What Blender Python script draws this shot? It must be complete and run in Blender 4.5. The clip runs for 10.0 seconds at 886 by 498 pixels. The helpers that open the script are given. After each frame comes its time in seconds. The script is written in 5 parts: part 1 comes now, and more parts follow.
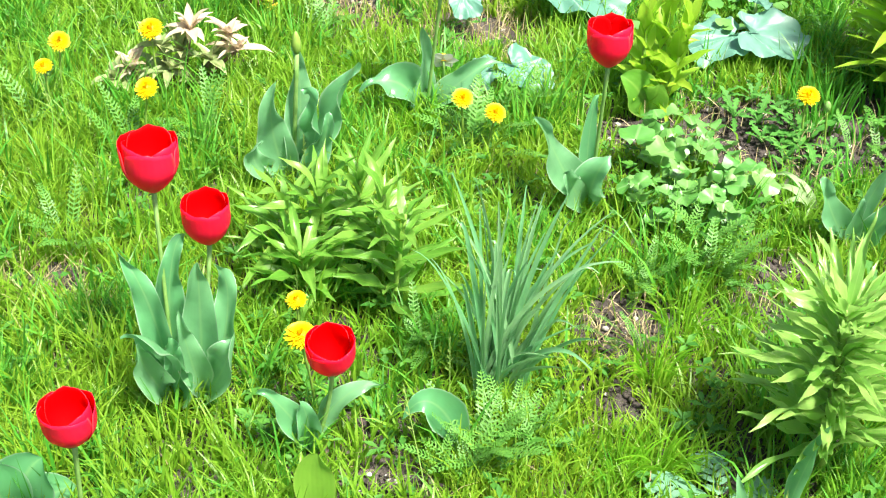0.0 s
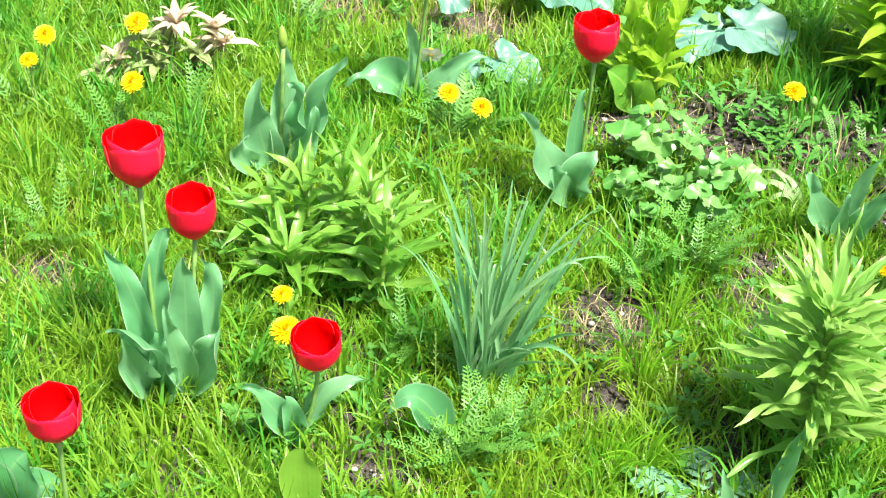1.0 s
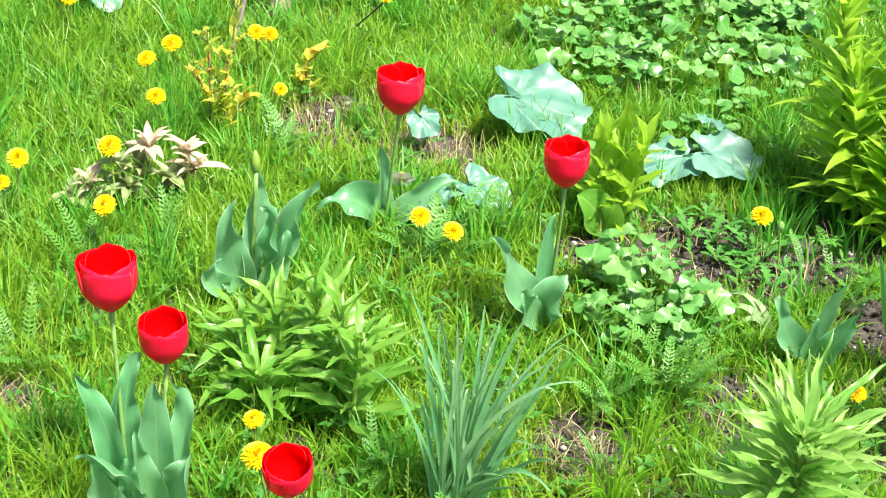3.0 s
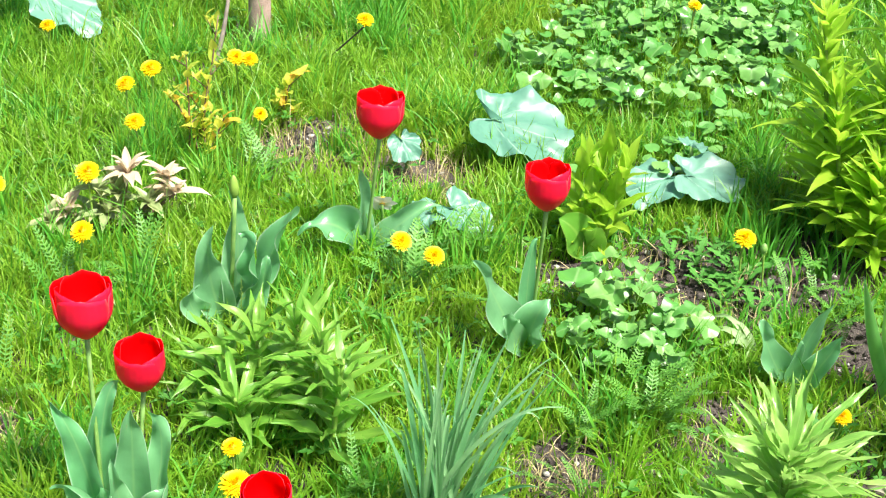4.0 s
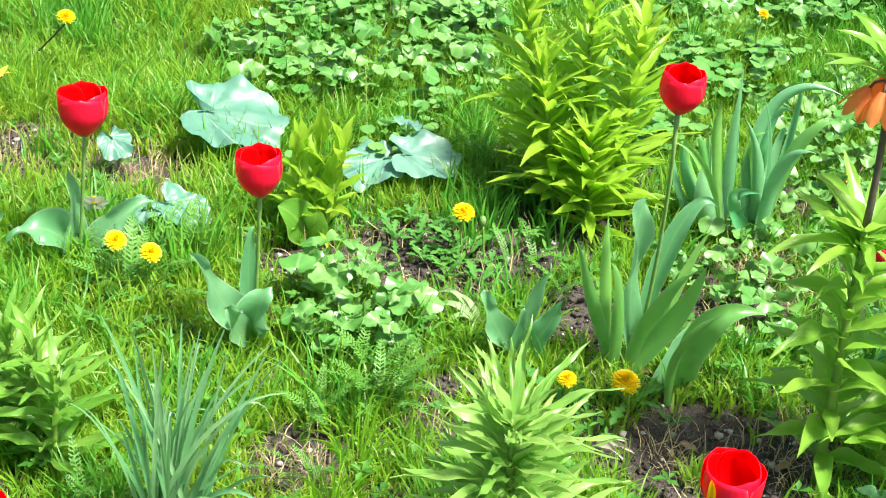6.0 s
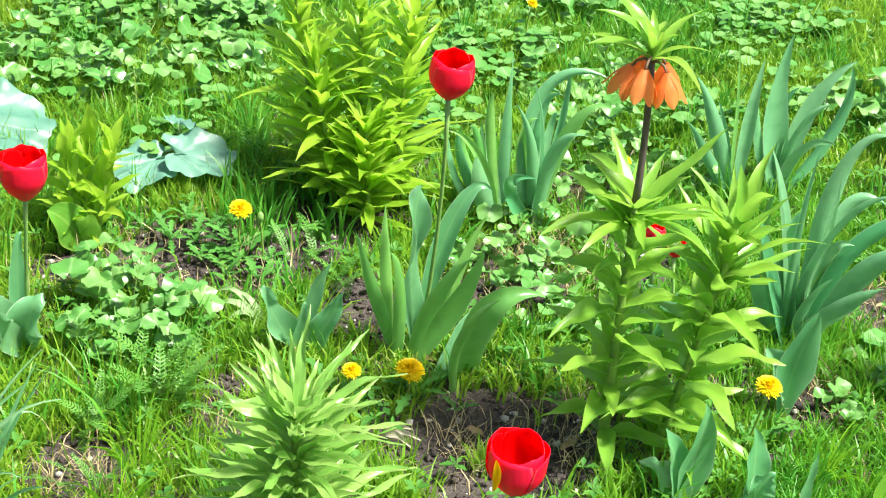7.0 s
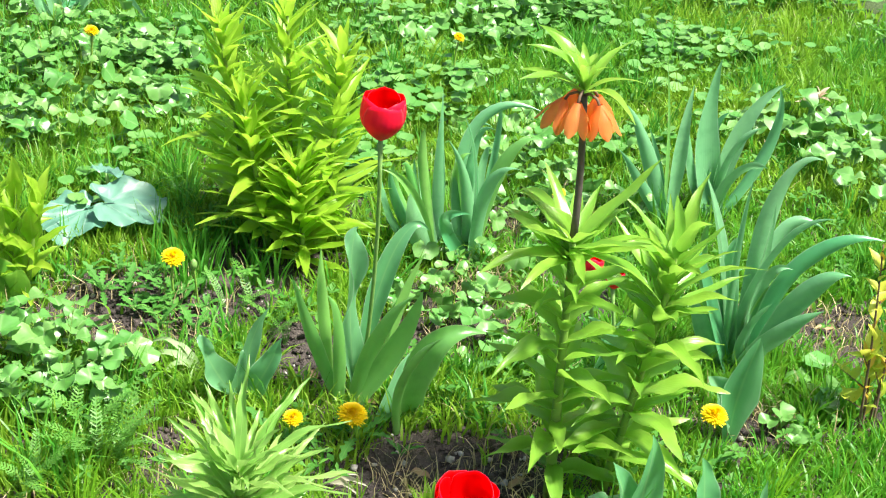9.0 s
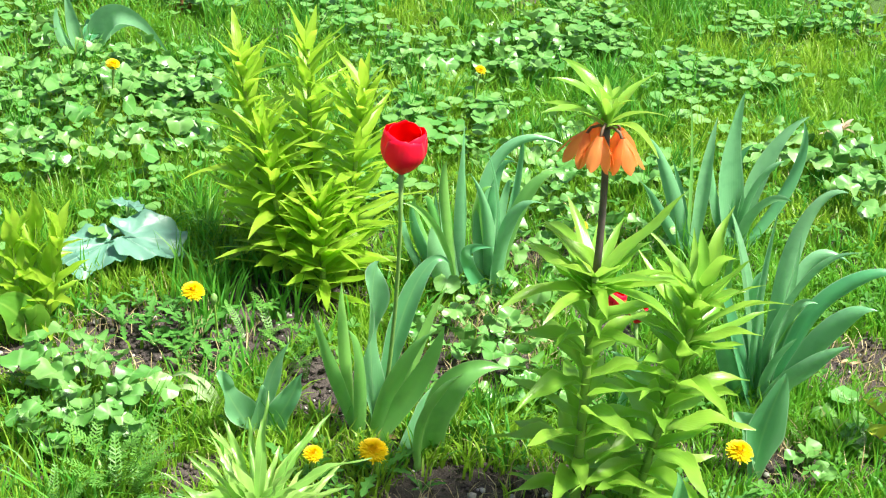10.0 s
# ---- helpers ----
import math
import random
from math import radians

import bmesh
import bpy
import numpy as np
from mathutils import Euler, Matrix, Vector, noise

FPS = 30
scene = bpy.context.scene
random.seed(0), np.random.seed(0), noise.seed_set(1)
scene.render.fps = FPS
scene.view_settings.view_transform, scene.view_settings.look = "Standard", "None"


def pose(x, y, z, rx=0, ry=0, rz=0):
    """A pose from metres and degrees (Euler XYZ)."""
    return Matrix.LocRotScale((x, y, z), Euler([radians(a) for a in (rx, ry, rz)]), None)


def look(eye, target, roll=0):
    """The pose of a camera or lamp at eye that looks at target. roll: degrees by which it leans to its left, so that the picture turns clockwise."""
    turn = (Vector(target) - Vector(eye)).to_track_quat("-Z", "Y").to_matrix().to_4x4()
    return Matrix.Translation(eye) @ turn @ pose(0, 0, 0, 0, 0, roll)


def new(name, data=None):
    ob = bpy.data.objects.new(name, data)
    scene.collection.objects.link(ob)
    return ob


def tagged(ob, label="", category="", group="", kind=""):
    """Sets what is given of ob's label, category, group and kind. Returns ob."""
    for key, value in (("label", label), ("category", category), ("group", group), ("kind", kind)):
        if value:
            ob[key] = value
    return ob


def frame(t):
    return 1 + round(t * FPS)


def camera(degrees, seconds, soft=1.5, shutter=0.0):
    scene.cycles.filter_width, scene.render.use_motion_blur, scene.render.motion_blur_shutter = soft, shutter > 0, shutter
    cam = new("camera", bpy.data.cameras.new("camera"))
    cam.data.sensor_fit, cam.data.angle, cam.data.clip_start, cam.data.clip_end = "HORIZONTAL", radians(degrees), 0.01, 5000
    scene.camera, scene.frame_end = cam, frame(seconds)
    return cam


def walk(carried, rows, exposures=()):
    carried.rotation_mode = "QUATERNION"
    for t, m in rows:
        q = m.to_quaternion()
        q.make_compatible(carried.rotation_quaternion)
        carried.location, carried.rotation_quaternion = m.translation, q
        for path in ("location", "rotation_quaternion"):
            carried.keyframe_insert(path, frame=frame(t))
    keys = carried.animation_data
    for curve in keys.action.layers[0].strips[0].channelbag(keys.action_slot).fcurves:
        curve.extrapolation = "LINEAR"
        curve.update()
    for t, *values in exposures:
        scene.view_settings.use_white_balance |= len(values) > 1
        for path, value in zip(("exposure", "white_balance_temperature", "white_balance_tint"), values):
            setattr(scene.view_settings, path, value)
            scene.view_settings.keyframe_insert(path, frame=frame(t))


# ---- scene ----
cam = camera(32.0, 10.0, soft=1.15)
PATH = [
    (0, (-0.0011, -0.0013, 1.4993), (-0.0315, 1.597, 0.2974), 0.28),
    (0.5, (-0.0002, -0.0011, 1.4989), (-0.0226, 1.594, 0.2926), 0.55),
    (1, (0.0013, -0.0002, 1.4984), (-0.0132, 1.5945, 0.2914), 0.70),
    (1.5, (-0.0039, 0.0016, 1.5017), (-0.0051, 1.6065, 0.3083), 1.09),
    (2, (-0.007, 0.0009, 1.5072), (0.0032, 1.6295, 0.3464), 1.29),
    (2.5, (-0.0092, 0.0024, 1.508), (0.011, 1.6596, 0.3885), 1.47),
    (3, (-0.0079, 0.0007, 1.511), (0.0189, 1.6821, 0.4285), 1.61),
    (4.5, (0.0087, 0.0301, 1.4909), (0.0864, 1.7291, 0.4385), 1.46),
    (5, (0.0179, 0.0357, 1.4893), (0.1662, 1.7285, 0.4345), 1.69),
    (6.5, (0.0604, 0.0268, 1.4544), (0.5607, 1.6618, 0.4168), 3.97),
    (7, (0.0677, 0.0295, 1.4447), (0.6981, 1.6257, 0.4177), 5.05),
    (7.5, (0.0677, 0.0341, 1.4518), (0.7876, 1.5952, 0.4297), 5.57),
    (8, (0.0642, 0.0394, 1.4536), (0.8004, 1.5979, 0.4392), 5.18),
    (8.5, (0.0684, 0.05, 1.4482), (0.7933, 1.6214, 0.4455), 4.50),
    (9, (0.0723, 0.0595, 1.4423), (0.7882, 1.6452, 0.4558), 4.08),
    (9.5, (0.0775, 0.0702, 1.4389), (0.7821, 1.6708, 0.4685), 3.77),
    (10, (0.0798, 0.0762, 1.4375), (0.7752, 1.6912, 0.4845), 3.55),
]
walk(cam, [(t, look(eye, target, roll)) for t, eye, target, roll in PATH], [(0.0, 1.35), (2.4, 1.33), (3.0, 1.20), (4.5, 1.19), (10.0, 1.19)])

# ---- world and sun: a bright, thinly overcast spring day ----
SUN_UP, SUN_TURN = 63.0, 130.0
world = bpy.data.worlds.new("sky")
world.use_nodes = True
scene.world = world
wn = world.node_tree
sky = wn.nodes.new("ShaderNodeTexSky")
sky.sky_type, sky.sun_disc = "NISHITA", False
sky.sun_elevation, sky.sun_rotation = radians(SUN_UP), radians(SUN_TURN)
sky.air_density, sky.dust_density, sky.ozone_density = 1.0, 4.0, 1.0
wn.links.new(sky.outputs[0], wn.nodes["Background"].inputs[0])
wn.nodes["Background"].inputs[1].default_value = 0.074
sun = new("sun", bpy.data.lights.new("sun", "SUN"))
sun.data.energy, sun.data.angle, sun.data.color = 5.0, radians(8), (1.0, 0.945, 0.88)
sa, se = radians(SUN_TURN), radians(SUN_UP)
sun.matrix_world = look((math.sin(sa) * math.cos(se) * 20, math.cos(sa) * math.cos(se) * 20, math.sin(se) * 20), (0, 0, 0))

RND = random.Random(11)


# ---- materials ----
def nodes_of(name):
    m = bpy.data.materials.new(name)
    m.use_nodes = True
    t = m.node_tree
    return m, t, t.nodes["Principled BSDF"], t.nodes["Material Output"]


def mixed(t, fac, a, b):
    n = t.nodes.new("ShaderNodeMix")
    n.data_type = "RGBA"
    for k, v in ((0, fac), (6, a), (7, b)):
        if isinstance(v, (int, float)):
            n.inputs[k].default_value = v
        elif isinstance(v, tuple):
            n.inputs[k].default_value = (*v, 1.0)
        else:
            t.links.new(v, n.inputs[k])
    return n.outputs[2]


def spread(t, value, lo, hi, a=0.0, b=1.0):
    n = t.nodes.new("ShaderNodeMapRange")
    t.links.new(value, n.inputs[0])
    for k, v in enumerate((lo, hi, a, b)):
        n.inputs[k + 1].default_value = v
    return n.outputs[0]


def grain(t, coords, scale, detail=3.0):
    n = t.nodes.new("ShaderNodeTexNoise")
    n.inputs["Scale"].default_value, n.inputs["Detail"].default_value = scale, detail
    t.links.new(coords, n.inputs["Vector"])
    return n.outputs["Fac"]


def leafy(name, light, dark, rough=0.42, through_light=0.3, veins=9.0, pale=None, islands=False, spec=0.5, edge=None, patch=None, soft_veins=0.14, deep=None):
    """A leaf or petal: two greens mixed leaf by leaf and in blotches, parallel veins, a pale midrib or margin, light shining through."""
    m, t, p, out = nodes_of(name)
    coord = t.nodes.new("ShaderNodeTexCoord")
    geo = t.nodes.new("ShaderNodeNewGeometry")
    if islands:
        each = geo.outputs["Random Per Island"]
    else:
        each = t.nodes.new("ShaderNodeObjectInfo").outputs["Random"]
    blot = grain(t, geo.outputs["Position"], 35.0)
    col = mixed(t, each, light, dark)
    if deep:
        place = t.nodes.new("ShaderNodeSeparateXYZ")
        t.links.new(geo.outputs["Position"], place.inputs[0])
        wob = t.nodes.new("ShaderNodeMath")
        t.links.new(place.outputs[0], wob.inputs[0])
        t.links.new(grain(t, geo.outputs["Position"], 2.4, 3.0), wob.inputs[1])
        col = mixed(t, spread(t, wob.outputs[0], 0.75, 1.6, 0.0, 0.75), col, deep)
    if patch:
        wide = grain(t, geo.outputs["Position"], 1.7, 2.0)
        col = mixed(t, spread(t, wide, 0.45, 0.62, 0.0, 0.75), col, patch)
    low = tuple(0.55 * a + 0.05 * b for a, b in zip(dark, light))
    col = mixed(t, spread(t, blot, 0.5, 0.8, 0.0, 0.55), col, low)
    uv = t.nodes.new("ShaderNodeSeparateXYZ")
    t.links.new(coord.outputs["UV"], uv.inputs[0])
    across = spread(t, uv.outputs[0], 0.0, 1.0, -1.0, 1.0)
    ab = t.nodes.new("ShaderNodeMath")
    ab.operation = "ABSOLUTE"
    t.links.new(across, ab.inputs[0])
    if pale:
        col = mixed(t, spread(t, ab.outputs[0], 0.10, 0.0, 0.0, 0.6), col, pale)
    if edge:
        col = mixed(t, spread(t, ab.outputs[0], 0.90, 1.0, 0.0, 0.8), col, edge)
    t.links.new(col, p.inputs["Base Color"])
    p.inputs["Roughness"].default_value = rough
    p.inputs["Specular IOR Level"].default_value = spec
    if veins:
        wave = t.nodes.new("ShaderNodeMath")
        wave.operation = "SINE"
        mul = t.nodes.new("ShaderNodeMath")
        mul.operation = "MULTIPLY"
        mul.inputs[1].default_value = veins * 6.283
        t.links.new(uv.outputs[0], mul.inputs[0])
        t.links.new(mul.outputs[0], wave.inputs[0])
        add = t.nodes.new("ShaderNodeMath")
        t.links.new(wave.outputs[0], add.inputs[0])
        t.links.new(grain(t, geo.outputs["Position"], 160.0), add.inputs[1])
        bump = t.nodes.new("ShaderNodeBump")
        bump.inputs["Strength"].default_value, bump.inputs["Distance"].default_value = soft_veins, 0.0006
        t.links.new(add.outputs[0], bump.inputs["Height"])
        t.links.new(bump.outputs[0], p.inputs["Normal"])
    if through_light:
        tr = t.nodes.new("ShaderNodeBsdfTranslucent")
        bright = mixed(t, 0.5, col, tuple(min(1.0, 1.5 * c) for c in light))
        t.links.new(bright, tr.inputs["Color"])
        mx = t.nodes.new("ShaderNodeMixShader")
        mx.inputs[0].default_value = through_light
        t.links.new(p.outputs[0], mx.inputs[1])
        t.links.new(tr.outputs[0], mx.inputs[2])
        t.links.new(mx.outputs[0], out.inputs["Surface"])
    return m


def rough_stuff(name, a, b, scale, rough=0.9, bump=0.004, c=None):
    m, t, p, _ = nodes_of(name)
    pos = t.nodes.new("ShaderNodeNewGeometry").outputs["Position"]
    n1, n2 = grain(t, pos, scale, 6.0), grain(t, pos, scale * 7, 4.0)
    col = mixed(t, spread(t, n1, 0.35, 0.65), a, b)
    if c:
        col = mixed(t, spread(t, n2, 0.55, 0.7), col, c)
    t.links.new(col, p.inputs["Base Color"])
    p.inputs["Roughness"].default_value = rough
    bm_ = t.nodes.new("ShaderNodeBump")
    bm_.inputs["Strength"].default_value, bm_.inputs["Distance"].default_value = 0.8, bump
    t.links.new(n2, bm_.inputs["Height"])
    t.links.new(bm_.outputs[0], p.inputs["Normal"])
    return m


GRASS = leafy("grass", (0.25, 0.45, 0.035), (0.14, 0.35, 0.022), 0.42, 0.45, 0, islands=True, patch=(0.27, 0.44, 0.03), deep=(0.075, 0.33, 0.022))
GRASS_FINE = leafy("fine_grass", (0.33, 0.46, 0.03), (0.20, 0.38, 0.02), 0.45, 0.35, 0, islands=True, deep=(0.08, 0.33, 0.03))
GRASS_EAR = leafy("grass_ear", (0.34, 0.46, 0.12), (0.24, 0.40, 0.08), 0.5, 0.3, 0, islands=True)
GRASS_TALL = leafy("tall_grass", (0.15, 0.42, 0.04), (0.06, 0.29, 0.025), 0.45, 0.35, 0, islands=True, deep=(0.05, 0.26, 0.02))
STRAW = leafy("dry_straw", (0.55, 0.47, 0.26), (0.34, 0.27, 0.13), 0.7, 0.15, 0, islands=True)
WEED = leafy("weed_leaf", (0.10, 0.28, 0.035), (0.045, 0.18, 0.022), 0.58, 0.3, 0, islands=True, spec=0.3)
FERN = leafy("yarrow_leaf", (0.14, 0.35, 0.05), (0.08, 0.25, 0.035), 0.5, 0.3, 0, islands=True)
TULIP_LEAF = leafy("tulip_leaf", (0.21, 0.47, 0.22), (0.12, 0.39, 0.15), 0.33, 0.38, 11, pale=(0.27, 0.51, 0.20), edge=(0.50, 0.64, 0.48), soft_veins=0.05, spec=1.0)
IRIS_LEAF = leafy("iris_leaf", (0.24, 0.52, 0.25), (0.07, 0.35, 0.13), 0.34, 0.32, 13, edge=(0.40, 0.60, 0.40), spec=1.0, soft_veins=0.08)
IRIS_FRESH = leafy("fresh_iris_leaf", (0.24, 0.50, 0.11), (0.13, 0.42, 0.10), 0.34, 0.34, 13, edge=(0.42, 0.58, 0.28), spec=1.0, soft_veins=0.08)
NARCISSUS_LEAF = leafy("narcissus_leaf", (0.27, 0.50, 0.23), (0.12, 0.38, 0.15), 0.34, 0.35, 6, spec=1.0, edge=(0.34, 0.54, 0.36))
LILY_LEAF = leafy("lily_leaf", (0.23, 0.45, 0.065), (0.13, 0.36, 0.04), 0.34, 0.45, 7, pale=(0.30, 0.50, 0.09), edge=(0.42, 0.55, 0.12), spec=0.6)
LILY_PALE_LEAF = leafy("pale_lily_leaf", (0.35, 0.56, 0.14), (0.19, 0.44, 0.07), 0.30, 0.45, 7, pale=(0.38, 0.58, 0.16), edge=(0.50, 0.62, 0.20), spec=0.7)
LILY_TALL_LEAF = leafy("tall_lily_leaf", (0.38, 0.59, 0.05), (0.28, 0.52, 0.03), 0.38, 0.55, 5, pale=(0.40, 0.58, 0.08), edge=(0.45, 0.58, 0.09))
CROWN_LEAF = leafy("crown_imperial_leaf", (0.30, 0.53, 0.065), (0.20, 0.45, 0.05), 0.30, 0.48, 9, edge=(0.40, 0.58, 0.10), spec=0.65)
ROUND_LEAF = leafy("round_leaf", (0.185, 0.385, 0.095), (0.075, 0.27, 0.04), 0.38, 0.25, 0, pale=(0.27, 0.43, 0.17), islands=False, spec=0.75)
ROUND_LEAF_MANY = leafy("round_leaf_many", (0.185, 0.385, 0.095), (0.075, 0.27, 0.04), 0.38, 0.25, 0, islands=True, spec=0.75)
GREY_LEAF = leafy("grey_leaf", (0.16, 0.35, 0.25), (0.10, 0.27, 0.185), 0.40, 0.25, 0, pale=(0.38, 0.53, 0.40), spec=0.55)
BRONZE_LEAF = leafy("bronze_leaf", (0.70, 0.57, 0.43), (0.50, 0.42, 0.26), 0.40, 0.3, 5, pale=(0.66, 0.46, 0.36))
BRONZE_GREEN = leafy("bronze_green_leaf", (0.42, 0.46, 0.22), (0.22, 0.33, 0.11), 0.4, 0.3, 5, pale=(0.46, 0.44, 0.25))
GOLD_LEAF = leafy("golden_leaf", (0.68, 0.68, 0.09), (0.44, 0.60, 0.07), 0.42, 0.5, 4)
GOLD_ORANGE = leafy("orange_leaf", (0.80, 0.50, 0.06), (0.66, 0.42, 0.05), 0.42, 0.4, 4)
# pinker margin colour paints in the bright highlight along the petal rims
PETAL_RED = leafy("red_petal", (0.95, 0.018, 0.085), (0.93, 0.012, 0.065), 0.34, 0.5, 9, spec=0.45, edge=(0.95, 0.16, 0.18), soft_veins=0.1)
PETAL_INSIDE = leafy("red_petal_inside", (0.93, 0.001, 0.004), (0.90, 0.001, 0.004), 0.6, 0.62, 9, spec=0.1, soft_veins=0.1)
PETAL_ORANGE = leafy("orange_petal", (0.97, 0.34, 0.10), (0.95, 0.24, 0.06), 0.4, 0.55, 8, edge=(0.97, 0.40, 0.14))
PETAL_YELLOW = leafy("yellow_petal", (0.95, 0.72, 0.0), (0.93, 0.64, 0.0), 0.5, 0.35, 0, islands=True)
PETAL_CREAM = leafy("cream_petal", (0.85, 0.83, 0.70), (0.8, 0.78, 0.62), 0.5, 0.3, 4)
YELLOW_CORE = rough_stuff("yellow_core", (0.85, 0.45, 0.0), (0.9, 0.6, 0.0), 300, 0.7, 0.0006)
STEM_GREEN = rough_stuff("green_stem", (0.22, 0.38, 0.10), (0.15, 0.31, 0.07), 60, 0.5, 0.0004)
STEM_LIME = rough_stuff("lime_stem", (0.24, 0.38, 0.06), (0.17, 0.31, 0.05), 60, 0.5, 0.0004)
STEM_DARK = rough_stuff("dark_stem", (0.10, 0.075, 0.07), (0.06, 0.05, 0.045), 60, 0.5, 0.0004)
STEM_BROWN = rough_stuff("brown_stem", (0.20, 0.13, 0.08), (0.11, 0.07, 0.045), 80, 0.7, 0.0006)
STEM_RED = rough_stuff("red_stem", (0.30, 0.10, 0.05), (0.20, 0.08, 0.04), 60, 0.6, 0.0006)
TWIG_GREY = rough_stuff("grey_twig", (0.32, 0.28, 0.24), (0.2, 0.17, 0.14), 60, 0.8, 0.0008)
WOOD = rough_stuff("weathered_wood", (0.46, 0.33, 0.28), (0.33, 0.23, 0.19), 40, 0.8, 0.002, (0.24, 0.16, 0.13))
PEBBLE = rough_stuff("pebble", (0.5, 0.48, 0.44), (0.33, 0.31, 0.28), 60, 0.8, 0.001)


def soil_material():
    m, t, p, _ = nodes_of("soil")
    pos = t.nodes.new("ShaderNodeNewGeometry").outputs["Position"]
    n1, n2, n3 = grain(t, pos, 9.0, 5.0), grain(t, pos, 90.0, 6.0), grain(t, pos, 330.0, 3.0)
    col = mixed(t, spread(t, n1, 0.35, 0.65), (0.042, 0.034, 0.029), (0.098, 0.081, 0.070))
    col = mixed(t, spread(t, n2, 0.5, 0.75, 0.0, 0.7), col, (0.125, 0.104, 0.090))
    col = mixed(t, spread(t, n3, 0.66, 0.74, 0.0, 0.7), col, (0.30, 0.25, 0.18))
    far = t.nodes.new("ShaderNodeVectorMath")
    far.operation = "DISTANCE"
    t.links.new(pos, far.inputs[0])
    far.inputs[1].default_value = (0.9, 2.6, 0)
    green = mixed(t, n2, (0.035, 0.10, 0.010), (0.07, 0.17, 0.016))
    col = mixed(t, spread(t, far.outputs["Value"], 1.65, 2.3), col, green)
    t.links.new(col, p.inputs["Base Color"])
    p.inputs["Roughness"].default_value = 0.95
    add = t.nodes.new("ShaderNodeMath")
    t.links.new(n2, add.inputs[0])
    t.links.new(n3, add.inputs[1])
    b = t.nodes.new("ShaderNodeBump")
    b.inputs["Strength"].default_value, b.inputs["Distance"].default_value = 1.0, 0.006
    t.links.new(add.outputs[0], b.inputs["Height"])
    t.links.new(b.outputs[0], p.inputs["Normal"])
    return m


SOIL = soil_material()


# ---- building helpers ----
def mesh_of(name, verts, faces, material, uvs=None, smooth=True):
    me = bpy.data.meshes.new(name)
    me.from_pydata([tuple(v) for v in verts], [], faces)
    me.materials.append(material)
    if smooth:
        me.shade_smooth()
    if uvs is not None:
        layer = me.uv_layers.new(name="uv")
        idx = np.empty(len(me.loops), dtype=np.int32)
        me.loops.foreach_get("vertex_index", idx)
        layer.data.foreach_set("uv", np.asarray(uvs, dtype=np.float32)[idx].ravel())
    return me


def part(name, me, parent, m=None, label=""):
    ob = new(name, me)
    ob.parent = parent
    if m is not None:
        ob.matrix_basis = m
    return tagged(ob, label)


def thing(name, place, label, category, group="", kind=""):
    ob = new(name)
    ob.empty_display_size = 0.02
    ob.location = place
    return tagged(ob, label, category, group, kind)


def profile(s, kind):
    """Half width of a leaf at s, from its foot 0 to its tip 1."""
    if kind == "sword":
        return (0.62 + 0.5 * s - 0.12 * s * s) * (1 - max(0.0, (s - 0.40) / 0.60) ** 1.15)
    if kind == "tulip":
        return min(1.0, 0.32 + 1.9 * s) * (1 - max(0.0, (s - 0.32) / 0.68) ** 1.55)
    if kind == "lance":
        return min(1.0, 0.35 + 2.2 * s) * (1 - max(0.0, (s - 0.25) / 0.75) ** 1.7)
    if kind == "oval":
        return max(0.0, math.sin(math.pi * min(1.0, 0.04 + 0.96 * s))) ** 0.75
    return 1 - 0.85 * s ** 3  # strap


def sheet(points, axes, half, kind, cup=0.2, wave=0.0, waves=3.0, m=4, phase=0.0):
    """A leaf blade along points; axes: its width direction at each point."""
    n = len(points) - 1
    verts, uvs, faces = [], [], []
    for i, (p, a) in enumerate(zip(points, axes)):
        s = i / n
        ahead = (points[min(n, i + 1)] - points[max(0, i - 1)]).normalized()
        up = ahead.cross(a).normalized()
        w = max(half * profile(s, kind) * (1 + 0.28 * wave * math.sin(waves * 5.1 * s + phase)), 0.0004)
        for j in range(m + 1):
            u = 2 * j / m - 1
            lift = cup * w * u * u + wave * half * abs(u) ** 2 * math.sin(waves * 6.283 * s + phase + (1.3 if u > 0 else 0)) * min(1, 4 * s) * min(1, 4 * (1 - s) + 0.2)
            verts.append(p + a * (w * u * (1 - 0.25 * abs(cup) * u * u)) + up * lift)
            uvs.append((j / m, s))
    for i in range(n):
        for j in range(m):
            k = i * (m + 1) + j
            faces.append((k, k + 1, k + m + 2, k + m + 1))
    return verts, faces, uvs


def arc_leaf(name, length, half, kind, lean0, lean1, material, cup=0.2, wave=0.0, waves=3.0, n=9, m=4, twist=0.0, phase=0.0):
    """A leaf mesh from the origin, rising along z and bending towards +x: its lean from upright goes from lean0 to lean1 degrees."""
    pts, axes = [Vector((0, 0, 0))], [Vector((0, 1, 0))]
    for i in range(n):
        s = (i + 0.5) / n
        a = radians(lean0 + (lean1 - lean0) * s ** 1.3)
        pts.append(pts[-1] + Vector((math.sin(a), 0, math.cos(a))) * length / n)
        q = Matrix.Rotation(radians(twist) * s, 3, Vector((math.sin(a), 0, math.cos(a))))
        axes.append(q @ Vector((0, 1, 0)))
    v, f, uv = sheet(pts, axes, half, kind, cup, wave, waves, m, phase)
    return mesh_of(name, v, f, material, uv)


